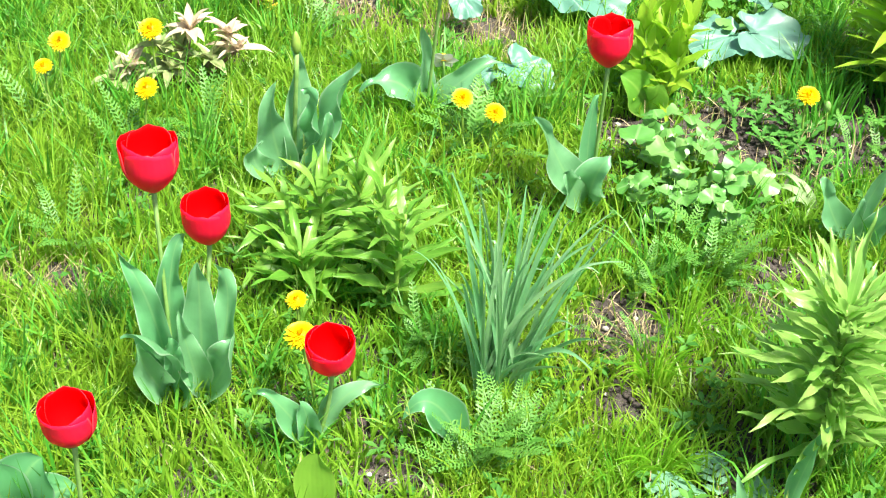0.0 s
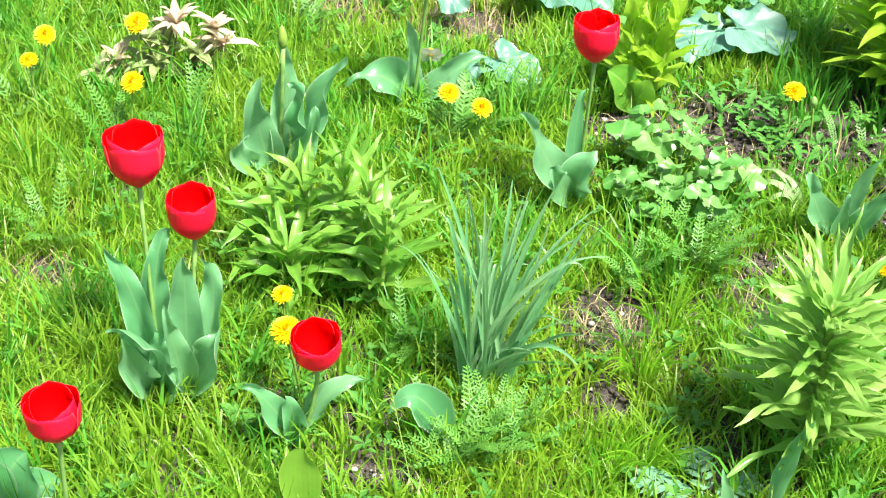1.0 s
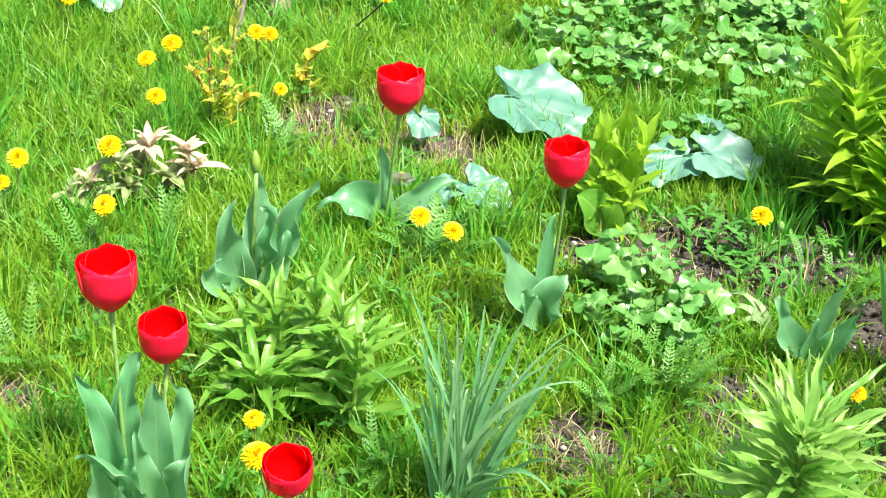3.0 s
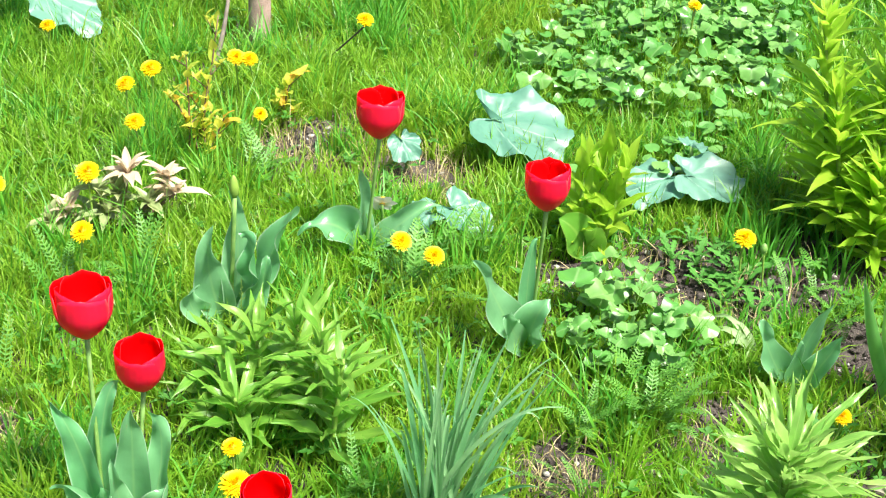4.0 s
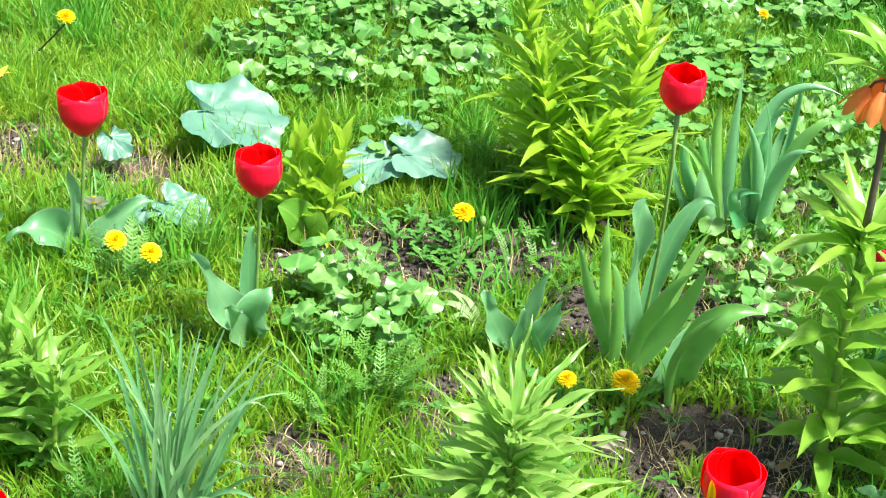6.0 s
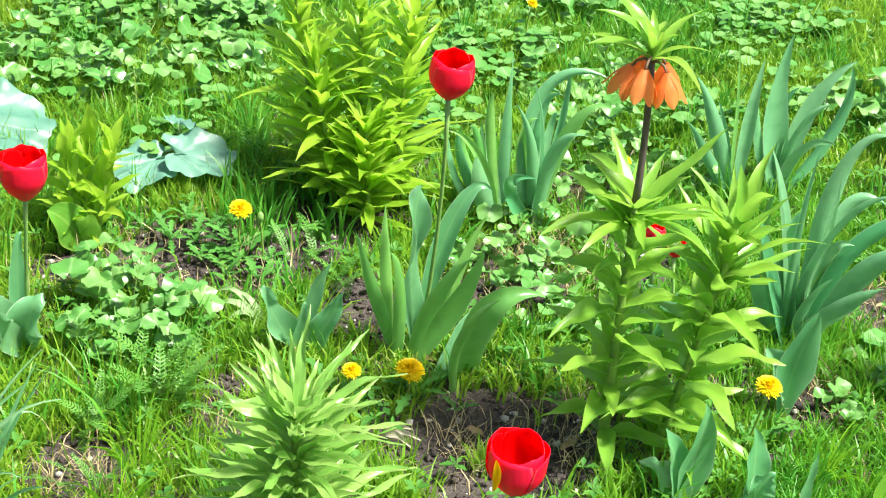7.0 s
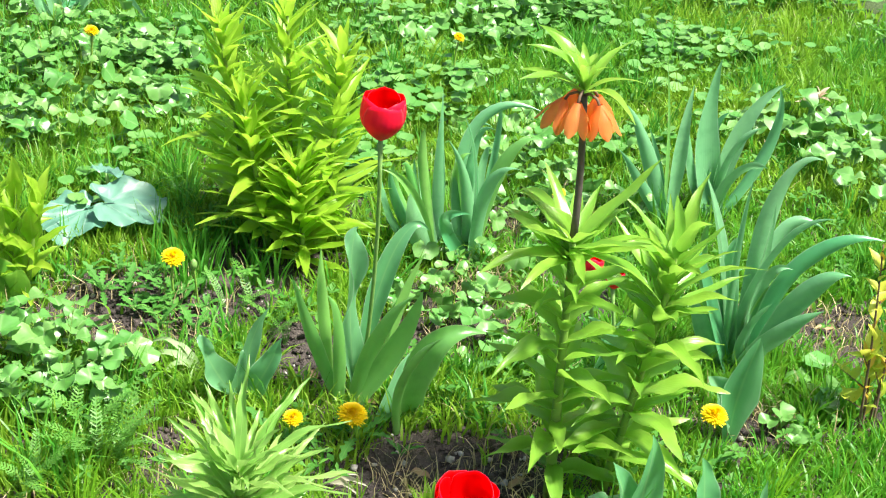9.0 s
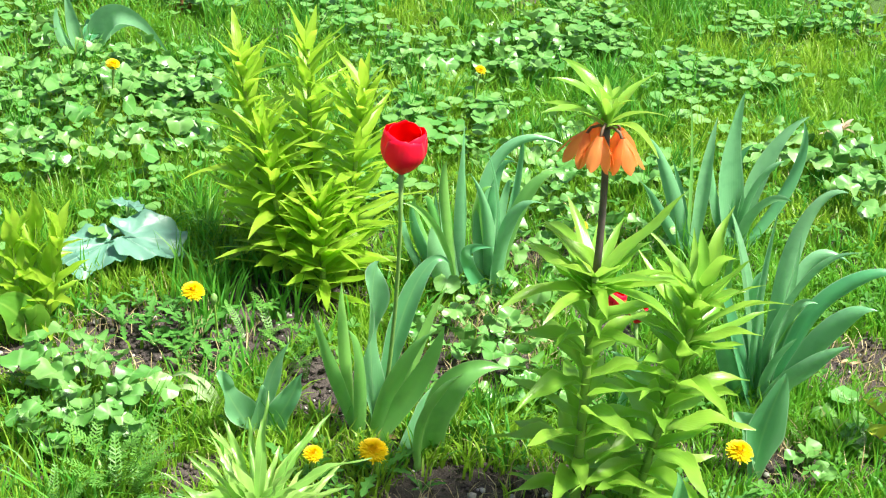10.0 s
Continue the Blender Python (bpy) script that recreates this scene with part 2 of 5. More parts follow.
def reach_leaf(name, tip, half, kind, material, bow=0.25, cup=0.25, wave=0.0, waves=2.0, n=12, m=4, turn=0.0, twist=0.0, sag=0.0, phase=0.0):
    """A leaf mesh from the origin to tip, first rising, then leaning over; its blade faces up and to the south, turned by turn degrees."""
    tip = Vector(tip)
    d = tip.length
    flat = Vector((tip.x, tip.y, 0))
    out = flat.cross(Vector((0, 0, 1)))
    out = out.normalized() if out.length > 1e-4 else Vector((1, 0, 0))
    p1 = flat * (0.32 - 0.6 * bow) + Vector((0, 0, tip.z * (0.42 + 0.25 * bow) + 0.5 * sag * d)) + out * (0.10 * d * math.sin(phase))
    p2 = flat * (0.72 - 0.75 * bow) + Vector((0, 0, tip.z * (0.80 + 0.55 * bow) + sag * d)) - out * (0.08 * d * math.cos(phase))
    pts = []
    for i in range(n + 1):
        s = i / n
        pts.append(p1 * (3 * s * (1 - s) ** 2) + p2 * (3 * s * s * (1 - s)) + tip * s ** 3)
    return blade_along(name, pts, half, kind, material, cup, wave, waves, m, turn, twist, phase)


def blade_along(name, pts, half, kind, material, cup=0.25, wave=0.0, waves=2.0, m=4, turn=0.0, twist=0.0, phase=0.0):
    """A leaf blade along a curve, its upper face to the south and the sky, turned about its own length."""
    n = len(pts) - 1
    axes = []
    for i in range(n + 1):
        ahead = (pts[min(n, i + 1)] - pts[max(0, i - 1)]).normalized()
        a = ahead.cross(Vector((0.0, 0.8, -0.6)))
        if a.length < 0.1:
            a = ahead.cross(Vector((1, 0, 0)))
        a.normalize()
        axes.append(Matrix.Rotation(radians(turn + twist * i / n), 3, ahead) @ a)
    v, f, uv = sheet(pts, axes, half, kind, cup, wave, waves, m, phase)
    return mesh_of(name, v, f, material, uv)


def bow_leaf(name, mid, tip, half, kind, material, cup=0.35, wave=0.1, waves=2.0, n=16, m=6, turn=0.0, twist=0.0, phase=0.0, hook=0.0):
    """A leaf from the origin by way of mid to tip; hook lets the last fifth hang over."""
    mid, tip = Vector(mid), Vector(tip)
    c = 2 * mid - 0.5 * tip
    pts = [c * (2 * s * (1 - s)) + tip * s * s for s in (i / n for i in range(n + 1))]
    for i, q in enumerate(pts):
        q.z -= hook * tip.length * max(0.0, (i / n - 0.75) / 0.25) ** 2
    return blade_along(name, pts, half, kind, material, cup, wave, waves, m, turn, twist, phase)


def tube(name, points, radii, material, sides=8, cap=True):
    verts, faces = [], []
    n = len(points)
    ref = Vector((0.3, 1, 0.1)).normalized()
    for i, p in enumerate(points):
        ahead = (points[min(n - 1, i + 1)] - points[max(0, i - 1)]).normalized()
        x = ahead.cross(ref).normalized()
        y = ahead.cross(x)
        for j in range(sides):
            a = 6.28318 * j / sides
            verts.append(p + (x * math.cos(a) + y * math.sin(a)) * radii[i])
    for i in range(n - 1):
        for j in range(sides):
            k = (j + 1) % sides
            faces.append((i * sides + j, i * sides + k, (i + 1) * sides + k, (i + 1) * sides + j))
    if cap:
        faces.append(tuple(range(sides))[::-1])
        faces.append(tuple((n - 1) * sides + j for j in range(sides)))
    return mesh_of(name, verts, faces, material)


def bent(a, b, lean=(0, 0), n=7):
    """Points from a to b with a slight sideways bow."""
    a, b = Vector(a), Vector(b)
    c = (a + b) / 2 + Vector((lean[0], lean[1], 0))
    return [a * (1 - s) ** 2 + c * 2 * s * (1 - s) + b * s * s for s in (i / (n - 1) for i in range(n))]


def turned(place, azimuth=0.0, tilt=0.0, size=1.0, roll=0.0):
    return Matrix.Translation(place) @ Matrix.Rotation(radians(azimuth), 4, "Z") @ Matrix.Rotation(radians(tilt), 4, "Y") @ Matrix.Rotation(radians(roll), 4, "Z") @ Matrix.Scale(size, 4)


# ---- ground: one sheet with a little relief, out to the horizon ----
# bare soil in the bed: x, y, half length, half depth
BARE_FRONT = [
    (0.247, 1.789, 0.085, 0.05), (0.219, 1.632, 0.05, 0.045), (-0.129, 1.459, 0.04, 0.025), (-0.061, 1.455, 0.05, 0.025),
    (-0.637, 1.882, 0.07, 0.04), (0.503, 1.934, 0.06, 0.04), (0.503, 2.393, 0.10, 0.06), (0.662, 2.314, 0.09, 0.05),
    (0.273, 2.330, 0.06, 0.05), (0.828, 1.799, 0.10, 0.09), (0.918, 1.739, 0.11, 0.10), (0.750, 1.702, 0.07, 0.05),
    (0.920, 1.630, 0.07, 0.05), (0.758, 2.151, 0.05, 0.10), (0.490, 1.935, 0.05, 0.04), (0.253, 1.837, 0.07, 0.05),
    (0.932, 2.085, 0.06, 0.05),
]
BARE_BACK = [
    (1.376, 1.703, 0.06, 0.045), (1.675, 1.923, 0.08, 0.04), (0.959, 1.726, 0.09, 0.08), (-0.264, 2.808, 0.07, 0.05),
    (0.022, 2.693, 0.13, 0.08), (0.284, 2.344, 0.07, 0.05), (0.540, 2.420, 0.12, 0.05), (0.645, 2.316, 0.10, 0.05),
    (0.739, 2.117, 0.05, 0.09), (-0.199, 2.883, 0.05, 0.05), (-0.456, 2.623, 0.05, 0.05), (1.303, 2.183, 0.05, 0.12),
    (1.268, 2.438, 0.05, 0.06), (0.940, 2.111, 0.05, 0.05), (0.846, 2.388, 0.12, 0.05), (0.749, 2.426, 0.12, 0.06),
    (0.824, 1.610, 0.12, 0.06),
]
BARE_BED = [
    (0.800, 1.740, 0.15, 0.10), (0.930, 1.700, 0.10, 0.10), (0.760, 2.120, 0.055, 0.11),
    # bare soil, widened beside the tall lily to stand in for its shade
    (0.720, 2.430, 0.13, 0.10), (0.770, 2.320, 0.08, 0.06), (0.570, 2.360, 0.11, 0.08), (0.500, 2.300, 0.09, 0.06), (0.650, 2.250, 0.09, 0.06),
]
BARE = BARE_FRONT + BARE_BACK + BARE_BED
DRY = [(0.022, 2.693, 0.24), (1.260, 2.393, 0.12), (1.637, 1.886, 0.12), (-0.642, 1.847, 0.14), (0.940, 1.703, 0.10), (-0.251, 2.784, 0.12), (1.399, 1.696, 0.1), (0.234, 1.776, 0.1), (1.15, 2.20, 0.14), (0.80, 1.70, 0.08)]


def bareness(x, y):
    """1 in the middle of a bare spot, 0 outside; the rim is ragged."""
    best = 0.0
    wob = 0.35 * noise.noise((x * 22, y * 22, 0.3))
    for bx, by, a, b in BARE:
        d = math.hypot((x - bx) / a, (y - by) / b) + wob
        best = max(best, 1.5 * (1.25 - d))
    return min(1.0, max(0.0, best))


def relief(x, y):
    h = 0.012 * noise.noise((x * 3, y * 3, 1)) + 0.006 * noise.noise((x * 13, y * 13, 2))
    return h


def ground():
    near_x = [-1.4 + 0.025 * i for i in range(20)] + [-0.9 + 0.0125 * i for i in range(216)] + [1.8 + 0.025 * i for i in range(73)]
    near_y = [0.9 + 0.025 * i for i in range(14)] + [1.25 + 0.0125 * i for i in range(128)] + [2.85 + 0.025 * i for i in range(83)]
    step = [0.2, 0.6, 1.5, 4, 10, 30, 100, 400, 1500]
    xs = [near_x[0] - s for s in step[::-1]] + near_x + [near_x[-1] + s for s in step]
    ys = [near_y[0] - s for s in step[::-1]] + near_y + [near_y[-1] + s for s in step]
    verts, faces = [], []
    for y in ys:
        for x in xs:
            z = relief(x, y)
            if -1.4 <= x <= 3.6 and 0.9 <= y <= 4.9:
                b = bareness(x, y)
                z += b * (0.005 * noise.noise((x * 34, y * 34, 5)) + 0.004 * noise.noise((x * 80, y * 80, 7)))
            verts.append((x, y, z - 0.004))
    w = len(xs)
    for j in range(len(ys) - 1):
        for i in range(w - 1):
            k = j * w + i
            faces.append((k, k + 1, k + w + 1, k + w))
    ob = new("ground", mesh_of("ground", verts, faces, SOIL))
    tagged(ob, "dark crumbly garden soil with small stones, largely overgrown", "ground", kind="structure")


ground()


# ---- tulips ----
def petal_mesh(name, radius, height, spread_deg, flare, seed, n=10, m=10):
    """One petal of a cup, 0.7 mm thick: it bulges low down, stands upright above, and has a broad, slightly notched rim."""
    verts, uvs, faces = [], [], []
    for side in (0, 1):
        for i in range(n + 1):
            s = i / n
            for j in range(m + 1):
                u = 2 * j / m - 1
                rim = 1 - 0.09 * abs(u) ** 2.6 + 0.035 * math.exp(-((u / 0.16) ** 2)) + 0.045 * noise.noise((u * 2.6, seed, 0.5))
                s2 = s * rim
                w = min(1.0, s2 / 0.62)
                r = radius * (0.16 + 0.84 * math.sin(1.5708 * w) ** 0.9) * (1 - 0.07 * max(0.0, (s2 - 0.6) / 0.4) ** 1.5 + flare * s2 ** 3)
                r *= 1 + 0.022 * math.cos(u * 3.1416) * s2 + 0.02 * noise.noise((u * 2, s * 3, seed))
                a = radians(spread_deg) * u * (0.75 + 0.25 * math.sin(math.pi * min(1, 0.2 + 0.7 * s)))
                r -= 0.0007 * side
                verts.append((r * math.cos(a), r * math.sin(a), height * s2))
                uvs.append((j / m, s))
    top = (n + 1) * (m + 1)
    for side in (0, 1):
        for i in range(n):
            for j in range(m):
                k = side * top + i * (m + 1) + j
                q = (k, k + 1, k + m + 2, k + m + 1)
                faces.append(q if side == 0 else q[::-1])
    ring = [j for j in range(m + 1)] + [i * (m + 1) + m for i in range(1, n + 1)] + [n * (m + 1) + j for j in range(m - 1, -1, -1)] + [i * (m + 1) for i in range(n - 1, 0, -1)]
    for a, b in zip(ring, ring[1:] + ring[:1]):
        faces.append((b, a, a + top, b + top))
    me = mesh_of(name, verts, faces, PETAL_RED, uvs)
    me.materials.append(PETAL_INSIDE)
    for k, poly in enumerate(me.polygons):
        poly.material_index = 1 if n * m <= k < 2 * n * m else 0
    return me


PETAL_OUT = [[petal_mesh("outer_petal", 0.0355, 0.066, 66, f, 3.1 * q + f, ) for q in range(3)] for f in (-0.04, 0.10)]
PETAL_IN = [[petal_mesh("inner_petal", 0.0338, 0.069, 64, f, 7.7 * q + f) for q in range(3)] for f in (-0.06, 0.08)]


def flower_of(parent, place, width, tilt_az, tilt, rot=0.0, open_=1, high=1.0):
    """A tulip cup of six petals with pistil and stamens."""
    k = width / 0.076
    base = Matrix.Translation(place) @ Matrix.Rotation(radians(tilt_az), 4, "Z") @ Matrix.Rotation(radians(tilt), 4, "Y") @ Matrix.Rotation(radians(-tilt_az + rot), 4, "Z") @ Matrix.Diagonal((k, k, k * high, 1))
    cup = part("flower", bud_core, parent, base, "red cup-shaped tulip flower")
    for i in range(3):
        part("petal", PETAL_OUT[open_][i], cup, Matrix.Rotation(radians(120 * i), 4, "Z") @ Matrix.Rotation(radians(RND.uniform(-3, 3)), 4, "Y"))
        part("petal", PETAL_IN[open_][i], cup, Matrix.Rotation(radians(120 * i + 60), 4, "Z") @ Matrix.Rotation(radians(RND.uniform(-3, 2)), 4, "Y"))
    return cup


def pistil():
    v, f = [], []
    for r, z in ((0.006, 0.0), (0.010, 0.003), (0.0075, 0.007), (0.004, 0.011), (0.0045, 0.015), (0.002, 0.017)):
        for j in range(8):
            v.append((r * math.cos(0.785 * j), r * math.sin(0.785 * j), z))
    for i in range(5):
        for j in range(8):
            f.append((i * 8 + j, i * 8 + (j + 1) % 8, i * 8 + 8 + (j + 1) % 8, i * 8 + 8 + j))
    return mesh_of("receptacle", v, f, STEM_GREEN)


bud_core = pistil()


def tulip(base, head, width, leaves, label, tilt=(200, 8), rot=0.0, open_=1, lean=(0.0, 0.0), high=1.0):
    """leaves: rows of tip, half width, bow, turn, wave."""
    base, head = Vector(base), Vector(head)
    t = thing("tulip", base, label, "tulip", "red tulips")
    part("stem", tube("stem", bent((0, 0, -0.01), head - base, lean), [0.0037, 0.0035, 0.0033, 0.0031, 0.0030, 0.0030, 0.0038], STEM_GREEN), t, label="smooth pale green stem")
    flower_of(t, head - base, width, tilt[0], tilt[1], rot, open_, high)
    (add_bows if leaves and isinstance(leaves[0][1], tuple) else add_leaves)(t, base, leaves, TULIP_LEAF)
    return t


def add_bows(t, base, leaves, material, kind="tulip"):
    """leaves: rows of the blade's middle, its tip and half width, in the world, then turn and wave."""
    for mid, tip, half, turn, wave in leaves:
        foot = Vector((RND.uniform(-0.006, 0.006), RND.uniform(-0.006, 0.006), -0.004))
        b = Vector(base) + foot
        me = bow_leaf("leaf", Vector(mid) - b, Vector(tip) - b, half * 1.1, kind, material, RND.uniform(0.35, 0.55), wave * 1.6, RND.uniform(1.4, 2.3), 24, 8, turn, RND.uniform(-30, 30), RND.uniform(0, 6), RND.uniform(0.0, 0.10))
        part("leaf", me, t, Matrix.Translation(foot))


def add_leaves(t, base, leaves, material, kind="tulip", cup=0.45):
    for tip, half, bow, turn, wave in leaves:
        d = Vector(tip) - Vector(base)
        foot = Vector((RND.uniform(-0.008, 0.008), RND.uniform(-0.008, 0.008), 0))
        me = reach_leaf("leaf", d - foot, half * 1.15, kind, material, bow, cup * RND.uniform(0.5, 1.1), wave * 1.3, RND.uniform(1.8, 3.2), 20, 8, turn + RND.uniform(-20, 20), RND.uniform(-45, 45), phase=RND.uniform(0, 6))
        part("leaf", me, t, Matrix.Translation(foot))


tulip((-0.412, 1.627, 0.000), (-0.414, 1.662, 0.336), 0.079, [
    ((-0.422, 1.594, 0.188), (-0.463, 1.614, 0.275), 0.021, 15, 0.40), ((-0.408, 1.649, 0.175), (-0.379, 1.666, 0.282), 0.023, -15, 0.35),
    ((-0.415, 1.575, 0.140), (-0.458, 1.554, 0.172), 0.029, -30, 0.35), ((-0.430, 1.563, 0.105), (-0.436, 1.552, 0.180), 0.022, 25, 0.30),
    ((-0.396, 1.590, 0.085), (-0.400, 1.580, 0.160), 0.026, -10, 0.30)],
    "tall red tulip with broad wavy blue-green leaves", (260, -2), 39, 1, (0, 0), 1.10)
tulip((-0.372, 1.622, 0.000), (-0.351, 1.678, 0.240), 0.071, [
    ((-0.363, 1.624, 0.165), (-0.360, 1.630, 0.256), 0.026, 10, 0.30), ((-0.332, 1.662, 0.140), (-0.345, 1.659, 0.222), 0.019, -20, 0.40),
    ((-0.326, 1.581, 0.110), (-0.315, 1.600, 0.150), 0.031, -25, 0.20), ((-0.378, 1.591, 0.120), (-0.384, 1.589, 0.196), 0.020, 30, 0.35)],
    "red tulip beside a taller one, with broad folded leaves", (250, 2), 34, 1, (0, 0), 1.10)
tulip((-0.210, 1.535, 0.000), (-0.176, 1.534, 0.141), 0.068, [
    ((-0.238, 1.501, 0.097), (-0.273, 1.496, 0.142), 0.020, 25, 0.30), ((-0.166, 1.541, 0.083), (-0.113, 1.548, 0.108), 0.017, -25, 0.30),
    ((-0.209, 1.505, 0.071), (-0.218, 1.500, 0.122), 0.019, 10, 0.25)],
    "short red tulip with spreading blue-green leaves in the grass", (270, 14), 40, 1, (0.012, 0), 1.08)
tulip((-0.471, 1.305, 0.000), (-0.455, 1.293, 0.233), 0.066, [
    ((-0.511, 1.290, 0.126), 0.022, 0.3, 10, 0.2), ((-0.409, 1.325, 0.062), 0.022, 0.3, -10, 0.2)],
    "open red tulip on a bare green stem", (265, 6), 42, 1, (0, 0), 1.10)
tulip((0.200, 2.108, 0.000), (0.211, 2.059, 0.304), 0.075, [
    ((0.144, 2.083, 0.118), (0.102, 2.067, 0.222), 0.026, 20, 0.35), ((0.205, 2.067, 0.094), (0.228, 2.070, 0.134), 0.034, -15, 0.25),
    ((0.195, 2.118, 0.141), (0.208, 2.132, 0.230), 0.014, 0, 0.15), ((0.168, 2.060, 0.082), (0.158, 2.052, 0.124), 0.027, 25, 0.30)],
    "red tulip with a wavy pale green leaf", (280, -3), 24, 1, (0, 0), 1.06)
tulip((-0.080, 2.409, 0.000), (-0.052, 2.381, 0.255), 0.087, [
    ((-0.080, 2.409, 0.096), (-0.086, 2.409, 0.192), 0.017, 15, 0.25), ((-0.013, 2.391, 0.079), (0.058, 2.413, 0.120), 0.026, -20, 0.30),
    ((-0.130, 2.378, 0.080), (-0.195, 2.356, 0.080), 0.033, 10, 0.40)],
    "red tulip with wide leaves near a straw patch", (270, -4), 30, 1, (0, 0), 1.02)
tulip((0.800, 1.965, 0.000), (0.791, 1.892, 0.498), 0.070, [
    ((0.780, 1.962, 0.215), (0.794, 1.972, 0.338), 0.022, 15, 0.40), ((0.848, 1.980, 0.235), (0.914, 1.979, 0.304), 0.018, -20, 0.15)],
    "tall closed red tulip above sword-shaped leaves", (300, 4), 11, 0, (0.02, 0), 1.06)
TULIP_LOW = tulip((0.744, 1.394, 0.000), (0.725, 1.385, 0.201), 0.078, [
    ((0.679, 1.416, 0.092), 0.024, 0.3, 10, 0.2), ((0.804, 1.382, 0.109), 0.024, 0.3, -10, 0.2)],
    "open red tulip with a yellow streak, over bare soil", (240, 4), 100, 1, (0, 0), 1.12)
cup_ = [o for o in TULIP_LOW.children if o.name.startswith("flower")][0]
part("petal_streak", arc_leaf("petal_streak", 0.045, 0.0075, "oval", 4, -4, leafy("yellow_streak", (0.9, 0.62, 0.0), (0.85, 0.5, 0.0), 0.4, 0.3, 4), -0.5, 0, 1, 8, 4), cup_,
     Matrix.Rotation(radians(108), 4, "Z") @ Matrix.Translation((0.040, 0, 0.026)) @ Matrix.Rotation(radians(180), 4, "Z"), "yellow streak on a petal")
tulip((1.228, 1.880, 0.000), (1.216, 1.914, 0.166), 0.034, [((1.171, 1.904, 0.125), 0.014, 0.2, 0, 0.2)], "small red tulip hidden behind lily leaves", (20, 10), 20, 0)
tulip((1.201, 1.909, 0.000), (1.193, 1.950, 0.175), 0.036, [((1.228, 1.894, 0.114), 0.014, 0.2, 0, 0.2)], "small red tulip hidden behind lily leaves", (20, 10), 50, 0)


def tulip_tuft(base, leaves, label, name="tulip_plant", bud=None):
    t = thing(name, base, label, "tulip plant")
    (add_bows if isinstance(leaves[0][1], tuple) else add_leaves)(t, base, leaves, TULIP_LEAF)
    if bud:
        d = Vector(bud) - Vector(base)
        part("stem", tube("stem", bent((0, 0, 0), d), [0.004] * 7, STEM_GREEN), t)
        part("bud", tube("bud", [d + Vector((0, 0, z)) for z in (0, 0.007, 0.016, 0.027, 0.035, 0.04)], [0.004, 0.0065, 0.008, 0.0068, 0.004, 0.001], STEM_LIME, 10), t, label="closed pale green bud")
    return t


tulip_tuft((-0.298, 2.157, 0.000), [
    ((-0.322, 2.134, 0.129), (-0.312, 2.135, 0.229), 0.030, 15, 0.30), ((-0.277, 2.160, 0.168), (-0.287, 2.159, 0.298), 0.026, 10, 0.30), ((-0.222, 2.167, 0.155), (-0.177, 2.153, 0.264), 0.025, -20, 0.45),
    ((-0.350, 2.111, 0.078), (-0.334, 2.102, 0.142), 0.020, 35, 0.40), ((-0.250, 2.134, 0.143), (-0.271, 2.130, 0.232), 0.025, -30, 0.35), ((-0.243, 2.124, 0.105), (-0.227, 2.126, 0.193), 0.020, 20, 0.35)],
    "tulip plant with upright wavy blue-green leaves and a bud", bud=(-0.276, 2.145, 0.270))
tulip_tuft((0.618, 2.016, 0.000), [
    ((0.573, 2.008, 0.085), (0.556, 2.013, 0.153), 0.022, 20, 0.25), ((0.633, 2.012, 0.092), (0.670, 2.022, 0.173), 0.016, -10, 0.15),
    ((0.653, 1.986, 0.068), (0.678, 1.979, 0.138), 0.024, -25, 0.20), ((0.610, 1.987, 0.075), (0.618, 1.985, 0.128), 0.016, 10, 0.15)],
    "young tulip plant with pointed grey-green leaves")
tulip_tuft((1.329, 1.686, -0.000), [
    ((1.346, 1.681, 0.191), 0.029, 0.08, -10, 0.04), ((1.277, 1.701, 0.120), 0.034, 0.15, 10, 0.12)],
    "two broad blue-green tulip leaves by an iris clump")
tulip_tuft((1.058, 1.515, 0.000), [
    ((1.069, 1.520, 0.184), 0.026, 0.06, -10, 0.04), ((1.019, 1.531, 0.140), 0.028, 0.1, 15, 0.06),
    ((0.996, 1.548, 0.073), 0.03, 0.3, 25, 0.2)],
    "broad tulip leaves at the foot of a crown imperial")
tulip_tuft((1.140, 1.462, 0.000), [
    ((1.135, 1.487, 0.153), 0.025, 0.05, 10, 0.08), ((1.158, 1.447, 0.100), 0.024, 0.3, -10, 0.2)],
    "broad upright tulip leaf in grass")
tulip_tuft((1.201, 1.429, 0.000), [((1.199, 1.420, 0.149), 0.010, 0.1, 20, 0.1)], "single narrow pale leaf standing in grass", "young_leaf")
t_ = thing("tulip_leaf_shoot", (0.001, 1.535, 0.000), "folded pale tulip leaf bending over grass", "tulip plant")
part("leaf", reach_leaf("leaf", Vector((-0.083, 1.516, 0.072)) - Vector((0.001, 1.535, 0.000)), 0.030, "tulip", TULIP_LEAF, 0.1, 0.3, 0.1, 1.0, 14, 6, 20, -30, 0.75), t_)
tulip_tuft((0.418, 1.404, 0.000), [((0.450, 1.392, 0.189), 0.014, 0.1, -25, 0.1)], "narrow grey-green blade leaning over a lily", "tulip_leaf_shoot")
tulip_tuft((0.358, 1.373, 0.000), [((0.343, 1.384, 0.113), 0.009, 0.1, 0, 0.1)], "narrow pale leaf shoot", "tulip_leaf_shoot")


